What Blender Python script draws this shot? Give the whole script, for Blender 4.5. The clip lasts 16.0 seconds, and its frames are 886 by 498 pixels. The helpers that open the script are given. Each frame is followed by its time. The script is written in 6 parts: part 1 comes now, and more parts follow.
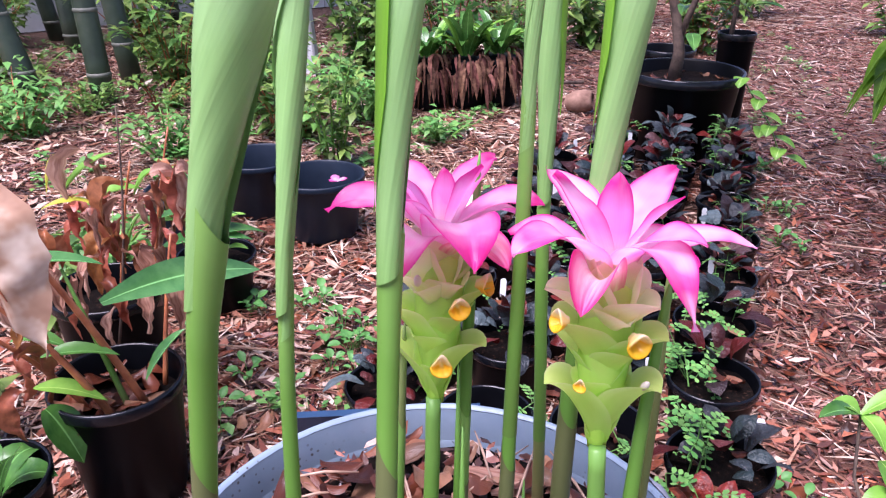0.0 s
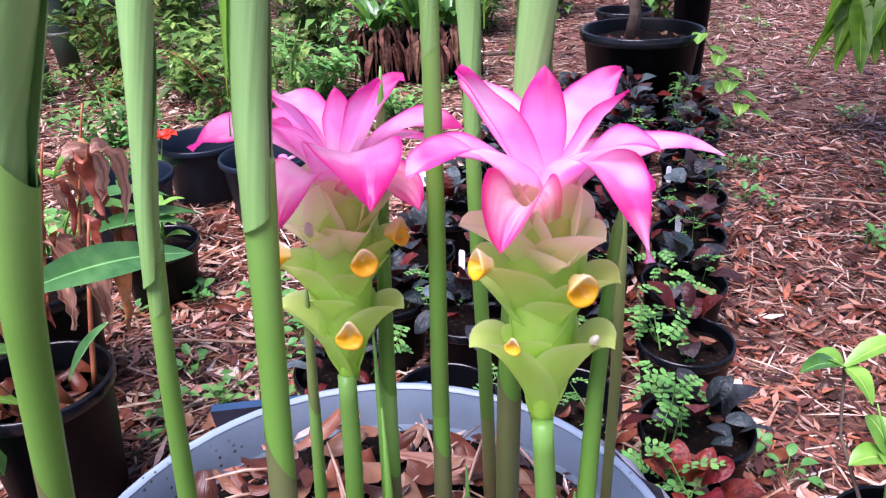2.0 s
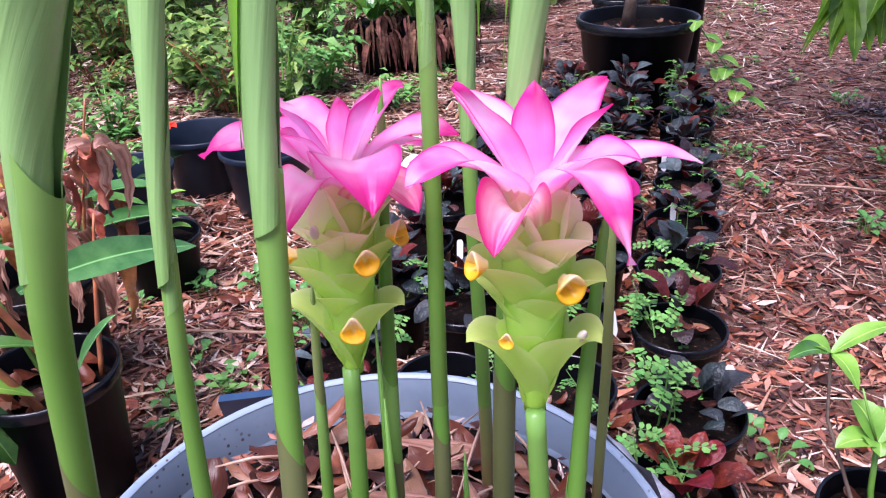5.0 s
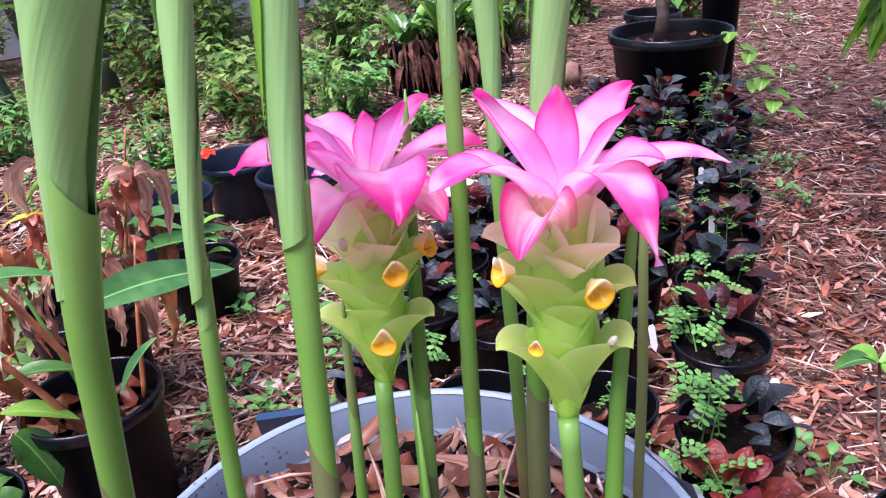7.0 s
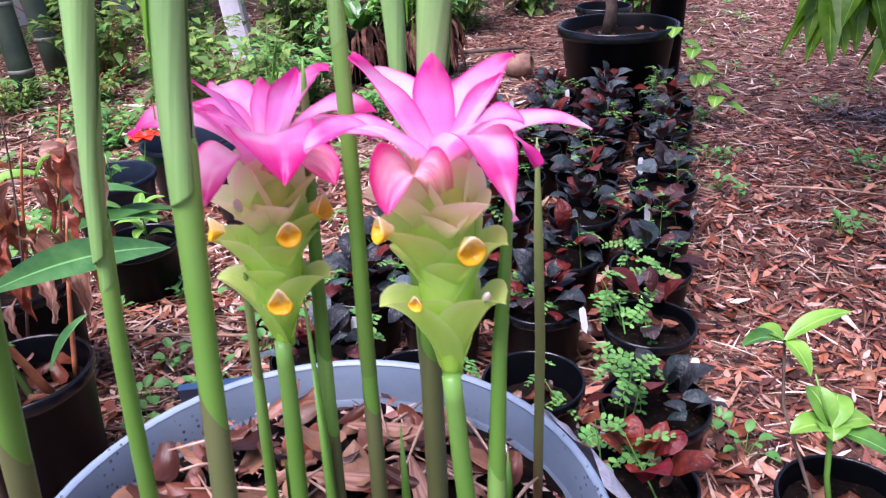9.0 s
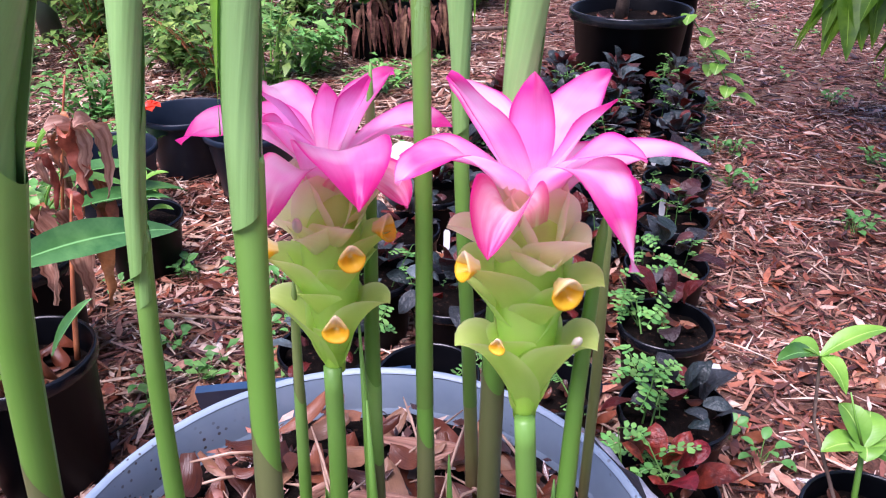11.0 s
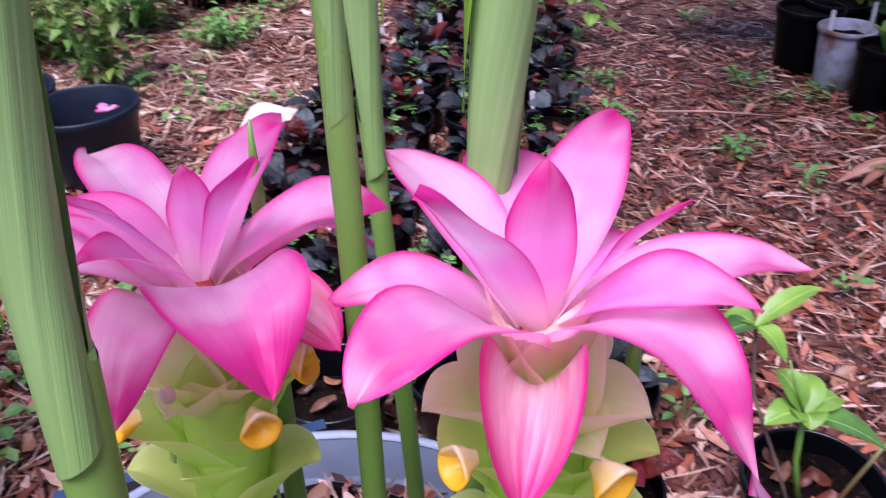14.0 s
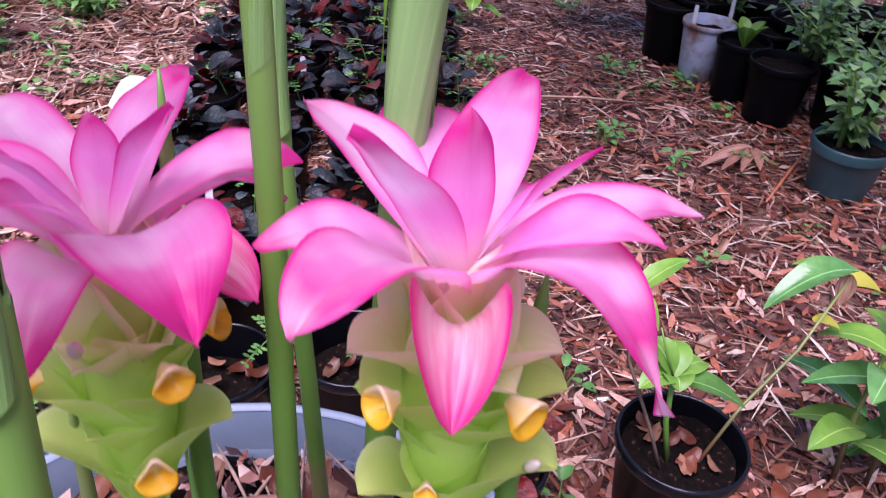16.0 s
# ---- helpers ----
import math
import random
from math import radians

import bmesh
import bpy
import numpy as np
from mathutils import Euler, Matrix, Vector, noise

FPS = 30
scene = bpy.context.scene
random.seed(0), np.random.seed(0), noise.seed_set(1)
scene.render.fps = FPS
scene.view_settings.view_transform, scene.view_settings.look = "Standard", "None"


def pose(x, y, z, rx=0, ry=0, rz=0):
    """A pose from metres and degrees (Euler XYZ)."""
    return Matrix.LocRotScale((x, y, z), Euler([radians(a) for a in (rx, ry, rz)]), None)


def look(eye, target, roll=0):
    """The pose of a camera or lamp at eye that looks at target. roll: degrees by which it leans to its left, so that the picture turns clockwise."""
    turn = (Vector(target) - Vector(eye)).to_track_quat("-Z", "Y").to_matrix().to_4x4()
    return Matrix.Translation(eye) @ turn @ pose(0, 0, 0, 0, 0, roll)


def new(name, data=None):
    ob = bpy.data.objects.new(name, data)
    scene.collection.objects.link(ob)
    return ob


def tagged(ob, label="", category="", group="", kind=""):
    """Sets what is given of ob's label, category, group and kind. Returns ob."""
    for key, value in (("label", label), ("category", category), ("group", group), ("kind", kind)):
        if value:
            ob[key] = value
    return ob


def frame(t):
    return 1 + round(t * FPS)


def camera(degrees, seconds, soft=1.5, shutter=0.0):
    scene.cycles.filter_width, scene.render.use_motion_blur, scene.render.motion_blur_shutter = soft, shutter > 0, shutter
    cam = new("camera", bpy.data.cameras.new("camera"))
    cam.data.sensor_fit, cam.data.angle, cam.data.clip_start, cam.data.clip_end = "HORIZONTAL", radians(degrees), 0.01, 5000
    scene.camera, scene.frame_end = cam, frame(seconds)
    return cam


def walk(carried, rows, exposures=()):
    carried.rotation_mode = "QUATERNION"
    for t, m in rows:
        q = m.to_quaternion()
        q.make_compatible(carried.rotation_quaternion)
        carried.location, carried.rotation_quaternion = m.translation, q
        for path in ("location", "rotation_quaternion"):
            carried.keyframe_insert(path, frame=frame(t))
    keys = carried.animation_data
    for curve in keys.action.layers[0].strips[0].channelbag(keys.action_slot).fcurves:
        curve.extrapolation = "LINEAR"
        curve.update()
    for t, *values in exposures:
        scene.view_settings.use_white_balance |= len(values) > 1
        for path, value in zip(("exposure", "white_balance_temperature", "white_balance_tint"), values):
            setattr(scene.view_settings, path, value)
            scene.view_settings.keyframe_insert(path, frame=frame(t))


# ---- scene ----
cam = camera(60.2, 16.0, 1.15, 0.5)
PATH = [
    (0, (0.1240, 0.1199, 1.0188), (-0.0175, 1.9251, 0.1696), -0.27),
    (0.5, (0.1206, 0.1422, 1.0073), (0.0082, 1.9372, 0.1325), 0.18),
    (1, (0.1160, 0.1550, 0.9906), (0.0180, 1.9546, 0.1233), 0.32),
    (1.5, (0.1424, 0.1937, 0.9699), (0.0551, 1.9902, 0.0953), -1.66),
    (2, (0.1587, 0.2053, 0.9494), (0.0889, 1.9957, 0.0607), -2.62),
    (2.5, (0.1633, 0.1805, 0.9390), (0.1225, 1.9566, 0.0202), -2.57),
    (3, (0.1648, 0.1846, 0.9246), (0.1504, 1.9376, -0.0381), -2.33),
    (3.5, (0.1616, 0.1991, 0.9468), (0.1455, 1.9404, -0.0370), -1.95),
    (4, (0.1670, 0.1870, 0.9595), (0.1287, 1.9407, -0.0012), -3.79),
    (4.5, (0.1603, 0.1866, 0.9687), (0.1078, 1.9528, 0.0318), -2.71),
    (6.8, (0.1623, 0.1776, 0.9683), (0.0002, 1.9718, 0.0997), -5.83),
    (7, (0.1661, 0.1821, 0.9618), (0.0021, 1.9789, 0.0987), -5.73),
    (7.5, (0.1726, 0.1771, 0.9760), (0.0053, 1.9677, 0.1009), -5.54),
    (8, (0.1865, 0.1729, 0.9728), (0.0316, 1.9705, 0.1098), -5.21),
    (8.5, (0.1923, 0.1576, 0.9687), (0.0895, 1.9605, 0.1091), -3.88),
    (9, (0.2087, 0.1565, 0.9521), (0.1499, 1.9461, 0.0613), -3.50),
    (9.2, (0.2166, 0.1651, 0.9462), (0.1414, 1.9499, 0.0469), -3.54),
    (11.5, (0.1493, 0.2335, 0.9659), (0.1412, 1.9908, 0.0109), -0.31),
    (12, (0.1751, 0.2812, 0.9596), (0.2165, 2.0446, 0.0169), -1.18),
    (12.5, (0.1878, 0.3325, 0.9466), (0.1699, 2.0936, -0.0011), -2.73),
    (13, (0.1880, 0.3440, 0.9538), (0.1605, 2.0782, -0.0420), -3.39),
    (13.5, (0.1684, 0.3588, 0.9655), (0.2066, 2.0719, -0.0659), -6.14),
    (14, (0.1324, 0.3758, 0.9646), (0.4271, 2.0153, -0.1422), -1.84),
    (14.5, (0.1186, 0.3731, 0.9692), (0.5370, 1.9582, -0.1763), -0.16),
    (15, (0.1123, 0.3666, 0.9629), (0.6678, 1.9048, -0.1884), 2.29),
    (15.5, (0.1117, 0.3814, 0.9739), (0.7238, 1.8966, -0.1792), 1.49),
    (16, (0.1162, 0.3663, 0.9588), (0.7080, 1.9030, -0.1763), 4.10),
]
walk(cam, [(t, look(eye, target, roll)) for t, eye, target, roll in PATH], [(0.0, 1.13, 5950, 34), (9.0, 1.07, 5950, 35), (11.5, 0.99, 5950, 36), (12.5, 0.8, 5950, 41), (14.0, 0.63, 5950, 46), (16.0, 0.63, 5950, 46)])

# ---- light ----
world = bpy.data.worlds.new("sky")
scene.world = world
world.use_nodes = True
wn = world.node_tree
sky = wn.nodes.new("ShaderNodeTexSky")
sky.sky_type = "NISHITA"
sky.sun_disc = False
SUN_EL, SUN_AZ = 68.0, 222.0
sky.sun_elevation, sky.sun_rotation = radians(SUN_EL), radians(SUN_AZ)
sky.air_density, sky.dust_density = 1.0, 1.5
wn.nodes["Background"].inputs["Strength"].default_value = 0.105
wn.links.new(sky.outputs[0], wn.nodes["Background"].inputs[0])
sun = new("sun", bpy.data.lights.new("sun", "SUN"))
sun.data.energy, sun.data.angle, sun.data.color = 4.3, radians(40), (1.0, 0.97, 0.95)
sd = Vector((math.sin(radians(SUN_AZ)) * math.cos(radians(SUN_EL)), math.cos(radians(SUN_AZ)) * math.cos(radians(SUN_EL)), math.sin(radians(SUN_EL))))
sun.rotation_mode = "QUATERNION"
sun.rotation_quaternion = sd.to_track_quat("Z", "Y")

# ---- materials ----


def mat(name, rough=0.6, spec=0.5):
    m = bpy.data.materials.new(name)
    m.use_nodes = True
    nt = m.node_tree
    b = nt.nodes["Principled BSDF"]
    b.inputs["Roughness"].default_value = rough
    b.inputs["Specular IOR Level"].default_value = spec
    return m, nt, b


def node(nt, kind, **inputs):
    n = nt.nodes.new(kind)
    for k, v in inputs.items():
        n.inputs[k.replace("_", " ")].default_value = v
    return n


def ramp(nt, fac, stops):
    r = nt.nodes.new("ShaderNodeValToRGB")
    e = r.color_ramp.elements
    e[0].position, e[0].color = stops[0][0], (*stops[0][1], 1)
    e[1].position, e[1].color = stops[-1][0], (*stops[-1][1], 1)
    for p, c in stops[1:-1]:
        e.new(p).color = (*c, 1)
    nt.links.new(fac, r.inputs[0])
    return r.outputs[0]


def noise_fac(nt, scale, detail=4.0, coord="Object", rough=0.6, distortion=0.0):
    tc = nt.nodes.new("ShaderNodeTexCoord")
    n = node(nt, "ShaderNodeTexNoise", Scale=scale, Detail=detail, Roughness=rough, Distortion=distortion)
    nt.links.new(tc.outputs[coord], n.inputs["Vector"])
    return n.outputs["Fac"]


def mix(nt, fac, a, b, mode="MIX"):
    m = nt.nodes.new("ShaderNodeMix")
    m.data_type, m.blend_type = "RGBA", mode
    for s, v in ((0, fac), (6, a), (7, b)):
        if isinstance(v, (int, float)):
            m.inputs[s].default_value = v
        elif isinstance(v, tuple):
            m.inputs[s].default_value = (*v, 1)
        else:
            nt.links.new(v, m.inputs[s])
    return m.outputs[2]


def bump(nt, b, fac, strength=0.3, dist=0.002):
    n = nt.nodes.new("ShaderNodeBump")
    n.inputs["Strength"].default_value, n.inputs["Distance"].default_value = strength, dist
    nt.links.new(fac, n.inputs["Height"])
    nt.links.new(n.outputs[0], b.inputs["Normal"])


def thin(nt, b, colour, amount):
    """Lets some light through a leaf or petal."""
    tr = nt.nodes.new("ShaderNodeBsdfTranslucent")
    ms = nt.nodes.new("ShaderNodeMixShader")
    ms.inputs[0].default_value = amount
    out = nt.nodes["Material Output"]
    nt.links.new(b.outputs[0], ms.inputs[1])
    nt.links.new(tr.outputs[0], ms.inputs[2])
    nt.links.new(ms.outputs[0], out.inputs[0])
    if isinstance(colour, tuple):
        tr.inputs[0].default_value = (*colour, 1)
    else:
        nt.links.new(colour, tr.inputs[0])


def uv_axis(nt, axis):
    tc = nt.nodes.new("ShaderNodeTexCoord")
    s = nt.nodes.new("ShaderNodeSeparateXYZ")
    nt.links.new(tc.outputs["UV"], s.inputs[0])
    return s.outputs[axis]


def vein_fac(nt, scale):
    """Fine lines that run along the blade."""
    tc = nt.nodes.new("ShaderNodeTexCoord")
    mp = nt.nodes.new("ShaderNodeMapping")
    mp.inputs["Scale"].default_value = (scale, 1.6, 1)
    nt.links.new(tc.outputs["UV"], mp.inputs[0])
    n = node(nt, "ShaderNodeTexNoise", Scale=1.0, Detail=3.0)
    nt.links.new(mp.outputs[0], n.inputs["Vector"])
    return n.outputs["Fac"]


def plain(name, stops, scale, rough=0.6, spec=0.5, bumps=0.0, coord="Object", vary=0.0, island=False, see_through=0.0, detail=4.0, dist=0.002):
    m, nt, b = mat(name, rough, spec)
    fac = noise_fac(nt, scale, detail, coord)
    col = ramp(nt, fac, stops)
    if vary:
        if island:
            rnd = nt.nodes.new("ShaderNodeNewGeometry").outputs["Random Per Island"]
        else:
            rnd = nt.nodes.new("ShaderNodeObjectInfo").outputs["Random"]
        v = node(nt, "ShaderNodeHueSaturation")
        mr = node(nt, "ShaderNodeMapRange")
        mr.inputs[3].default_value, mr.inputs[4].default_value = 1 - vary, 1 + vary
        nt.links.new(rnd, mr.inputs[0])
        nt.links.new(mr.outputs[0], v.inputs["Value"])
        mh = node(nt, "ShaderNodeMapRange")
        mh.inputs[3].default_value, mh.inputs[4].default_value = 0.5 - vary * 0.05, 0.5 + vary * 0.05
        mul = nt.nodes.new("ShaderNodeMath")
        mul.operation = "FRACT"
        m7 = nt.nodes.new("ShaderNodeMath")
        m7.operation, m7.inputs[1].default_value = "MULTIPLY", 7.31
        nt.links.new(rnd, m7.inputs[0])
        nt.links.new(m7.outputs[0], mul.inputs[0])
        nt.links.new(mul.outputs[0], mh.inputs[0])
        nt.links.new(mh.outputs[0], v.inputs["Hue"])
        nt.links.new(col, v.inputs["Color"])
        col = v.outputs[0]
    nt.links.new(col, b.inputs["Base Color"])
    if bumps:
        bump(nt, b, fac, bumps, dist)
    if see_through:
        thin(nt, b, col, see_through)
    return m


def litter_mat(name, stops, rough=0.4, spec=0.5):
    """Chips and dead leaves: each piece takes its own colour."""
    m, nt, b = mat(name, rough, spec)
    rnd = nt.nodes.new("ShaderNodeNewGeometry").outputs["Random Per Island"]
    base = ramp(nt, rnd, stops)
    g = noise_fac(nt, 90.0, 3.0)
    col = mix(nt, 0.55, base, ramp(nt, g, [(0.3, (0.35, 0.3, 0.28)), (0.7, (1.25, 1.2, 1.2))]), "MULTIPLY")
    nt.links.new(col, b.inputs["Base Color"])
    bump(nt, b, g, 0.4, 0.002)
    rr = ramp(nt, noise_fac(nt, 9.0, 2.0), [(0.4, (0.16,) * 3), (0.62, (0.65,) * 3)])
    nt.links.new(rr, b.inputs["Roughness"])
    return m


def petal_mat(name, base, mid, tip, edge, amount=0.4, low=(0.9, 0.84, 0.9), lines=26.0, mottle=((0.94, 0.7, 0.84), (1.0, 1.0, 1.0)), pale=None):
    m, nt, b = mat(name, 0.45, 0.45)
    u, v = uv_axis(nt, 0), uv_axis(nt, 1)
    n = noise_fac(nt, 60.0, 3.0)
    vv = node(nt, "ShaderNodeMath")
    vv.operation = "MULTIPLY_ADD"
    nt.links.new(n, vv.inputs[0])
    vv.inputs[1].default_value = 0.12
    own = node(nt, "ShaderNodeMath")
    own.operation, own.inputs[1].default_value = "MULTIPLY_ADD", 0.1
    nt.links.new(nt.nodes.new("ShaderNodeObjectInfo").outputs["Random"], own.inputs[0])
    nt.links.new(v, own.inputs[2])
    nt.links.new(own.outputs[0], vv.inputs[2])
    col = ramp(nt, vv.outputs[0], [(0.2, base), (0.45, mid), (0.66, mid), (0.86, tuple(0.55 * p + 0.45 * q for p, q in zip(mid, tip))), (1.0, tip)])
    c2 = node(nt, "ShaderNodeMath")
    c2.operation, c2.inputs[1].default_value = "SUBTRACT", 0.5
    nt.links.new(u, c2.inputs[0])
    c3 = node(nt, "ShaderNodeMath")
    c3.operation = "ABSOLUTE"
    nt.links.new(c2.outputs[0], c3.inputs[0])
    e = ramp(nt, c3.outputs[0], [(0.26, (0.0,) * 3), (0.38, (0.22,) * 3), (0.445, (0.6,) * 3), (0.48, (1.0,) * 3)])
    em = nt.nodes.new("ShaderNodeMath")
    em.operation = "MULTIPLY"
    nt.links.new(e, em.inputs[0])
    strong = node(nt, "ShaderNodeMath")
    strong.operation, strong.use_clamp, strong.inputs[1].default_value = "MULTIPLY", True, 1.7
    nt.links.new(v, strong.inputs[0])
    nt.links.new(strong.outputs[0], em.inputs[1])
    if pale:
        # highlights painted in as pale patches between base and tip
        patch = ramp(nt, noise_fac(nt, 26.0, 2.0), [(0.46, (0.0,) * 3), (0.64, (0.75,) * 3)])
        col = mix(nt, patch, col, pale)
    col = mix(nt, em.outputs[0], col, edge)
    vein = ramp(nt, vein_fac(nt, lines), [(0.36, low), (0.62, (1.0, 1.0, 1.0))])
    col = mix(nt, 0.8, col, vein, "MULTIPLY")
    blotch = ramp(nt, noise_fac(nt, 38.0, 2.0), [(0.35, mottle[0]), (0.65, mottle[1])])
    nt.links.new(mix(nt, 0.5, col, blotch, "MULTIPLY"), b.inputs["Base Color"])
    bump(nt, b, vein_fac(nt, 17.0), 0.22, 0.0016)
    rr = ramp(nt, noise_fac(nt, 50.0, 2.0), [(0.4, (0.28,) * 3), (0.6, (0.55,) * 3)])
    nt.links.new(rr, b.inputs["Roughness"])
    thin(nt, b, col, amount)
    return m


M_PINK = petal_mat("pink_bract", (0.99, 0.76, 0.86), (0.98, 0.42, 0.79), (0.9, 0.06, 0.38), (0.87, 0.04, 0.36), 0.6, (0.97, 0.93, 0.96), pale=(1.0, 0.8, 0.94))
M_PALE = petal_mat("pale_bract", (0.68, 0.9, 0.24), (0.86, 0.93, 0.5), (0.92, 0.94, 0.62), (0.92, 0.88, 0.62), 0.55, (0.97, 0.93, 0.9), 12.0, ((0.97, 0.95, 0.86), (1.0, 1.0, 1.0)))
M_COLLAR = petal_mat("collar_bract", (0.68, 0.9, 0.24), (0.86, 0.94, 0.5), (0.97, 0.82, 0.74), (0.94, 0.88, 0.68), 0.55, (0.97, 0.95, 0.92), 8.0, ((0.97, 0.95, 0.88), (1.0, 1.0, 1.0)))
M_BLUSH = petal_mat("blush_bract", (0.82, 0.86, 0.52), (0.94, 0.7, 0.7), (0.92, 0.16, 0.46), (0.87, 0.04, 0.36), 0.5, (0.9, 0.3, 0.52), 8.0)
M_GREEN_BRACT = petal_mat("green_bract", (0.6, 0.88, 0.14), (0.7, 0.93, 0.23), (0.74, 0.95, 0.28), (0.82, 0.96, 0.42), 0.55, (0.95, 0.97, 0.9), 9.0, ((0.93, 0.96, 0.82), (1.0, 1.0, 1.0)))
M_YELLOW = petal_mat("yellow_flower", (0.94, 0.88, 0.62), (0.97, 0.84, 0.34), (0.97, 0.62, 0.015), (0.95, 0.8, 0.36), 0.3, (0.97, 0.93, 0.85))
M_THROAT = petal_mat("throat_bract", (0.95, 0.5, 0.2), (0.95, 0.35, 0.25), (0.95, 0.3, 0.3), (0.9, 0.2, 0.3), 0.4)
M_BUD = plain("pale_bud", [(0.3, (0.7, 0.66, 0.52)), (0.7, (0.85, 0.76, 0.66))], 60.0, 0.45, 0.4, see_through=0.3)


def stem_mat(name, low, high, base, clear=0.0, lines=0.985, foot=(0.14, 0.42), fine=34.0, relief=0.04):
    """Stalk: brown at the foot, fine lengthwise ribs."""
    m, nt, b = mat(name, 0.4, 0.4)
    v = uv_axis(nt, 1)
    n = noise_fac(nt, 25.0, 3.0)
    ma = node(nt, "ShaderNodeMath")
    ma.operation = "MULTIPLY_ADD"
    nt.links.new(n, ma.inputs[0])
    ma.inputs[1].default_value = 0.16
    nt.links.new(v, ma.inputs[2])
    col = ramp(nt, ma.outputs[0], [(foot[0], base), (foot[1], low), (0.72, low), (1.05, high)])
    rib = ramp(nt, vein_fac(nt, fine), [(0.35, (lines - 0.02, lines, lines - 0.02)), (0.65, (1.02, 1.02, 1.02))])
    col = mix(nt, 0.8, col, rib, "MULTIPLY")
    nt.links.new(col, b.inputs["Base Color"])
    bump(nt, b, vein_fac(nt, fine * 1.3), relief, 0.0014)
    if clear:
        thin(nt, b, col, clear)
    return m


M_STEM = stem_mat("ginger_stem", (0.1, 0.245, 0.032), (0.14, 0.31, 0.055), (0.075, 0.08, 0.028))
M_SHEATH = stem_mat("leaf_sheath", (0.26, 0.48, 0.155), (0.37, 0.61, 0.27), (0.21, 0.42, 0.11), 0.15, 0.86, (0.04, 0.3), 24.0, 0.5)
M_MARGIN = stem_mat("leaf_margin", (0.2, 0.47, 0.035), (0.26, 0.54, 0.05), (0.18, 0.42, 0.035), 0.3, 0.94, (0.02, 0.2))
M_LOWER = stem_mat("lower_sheath", (0.11, 0.26, 0.036), (0.17, 0.34, 0.07), (0.09, 0.19, 0.03))
M_DUN = stem_mat("dun_sheath", (0.085, 0.1, 0.034), (0.11, 0.13, 0.045), (0.06, 0.05, 0.022))
M_BROWN_STEM = stem_mat("brown_stem", (0.14, 0.17, 0.05), (0.24, 0.33, 0.1), (0.12, 0.06, 0.03))

M_SOIL = plain("soil", [(0.35, (0.002, 0.0014, 0.001)), (0.6, (0.006, 0.0035, 0.0025)), (0.66, (0.05, 0.024, 0.016)), (0.74, (0.16, 0.08, 0.055))], 85.0, 0.95, 0.1, 0.9, dist=0.006)
M_BLACK = plain("black_plastic", [(0.3, (0.0014, 0.0016, 0.0024)), (0.75, (0.0028, 0.0032, 0.0045))], 14.0, 0.4, 0.07, 0.08)
M_RIM = plain("glossy_black_rim", [(0.3, (0.003, 0.0035, 0.005)), (0.75, (0.007, 0.008, 0.011))], 30.0, 0.22, 0.35, 0.15)
M_BLUEBLACK = plain("blue_black_plastic", [(0.3, (0.006, 0.011, 0.02)), (0.75, (0.012, 0.02, 0.034))], 14.0, 0.4, 0.2, 0.08)
M_BLUE = plain("blue_plastic", [(0.3, (0.012, 0.035, 0.075)), (0.75, (0.025, 0.06, 0.12))], 20.0, 0.4, 0.4, 0.1)
M_TEAL = plain("teal_plastic", [(0.3, (0.01, 0.042, 0.05)), (0.75, (0.018, 0.065, 0.07))], 10.0, 0.45, 0.5, 0.1)
M_WHITE = plain("white_plastic", [(0.3, (0.62, 0.64, 0.66)), (0.75, (0.8, 0.8, 0.8))], 30.0, 0.4, 0.5)


def grey_pot_mat():
    m, nt, b = mat("grey_plastic", 0.45, 0.45)
    col = ramp(nt, noise_fac(nt, 7.0, 5.0), [(0.3, (0.14, 0.2, 0.27)), (0.7, (0.24, 0.31, 0.38))])
    tc = nt.nodes.new("ShaderNodeTexCoord")
    vo = node(nt, "ShaderNodeTexVoronoi", Scale=120.0)
    nt.links.new(tc.outputs["Object"], vo.inputs["Vector"])
    speck = ramp(nt, vo.outputs["Distance"], [(0.16, (1,) * 3), (0.24, (0,) * 3)])
    patch = ramp(nt, noise_fac(nt, 11.0, 2.0), [(0.5, (0,) * 3), (0.62, (1,) * 3)])
    f = mix(nt, 1.0, speck, patch, "MULTIPLY")
    col = mix(nt, f, col, (0.05, 0.04, 0.035))
    nt.links.new(col, b.inputs["Base Color"])
    bump(nt, b, noise_fac(nt, 120.0), 0.12, 0.001)
    return m


M_GREY = grey_pot_mat()


def bucket_mat():
    m, nt, b = mat("dirty_bucket", 0.6, 0.4)
    dirt = ramp(nt, noise_fac(nt, 9.0, 6.0), [(0.42, (0.34, 0.4, 0.5)), (0.5, (0.26, 0.25, 0.27)), (0.62, (0.15, 0.075, 0.055))])
    nt.links.new(dirt, b.inputs["Base Color"])
    return m


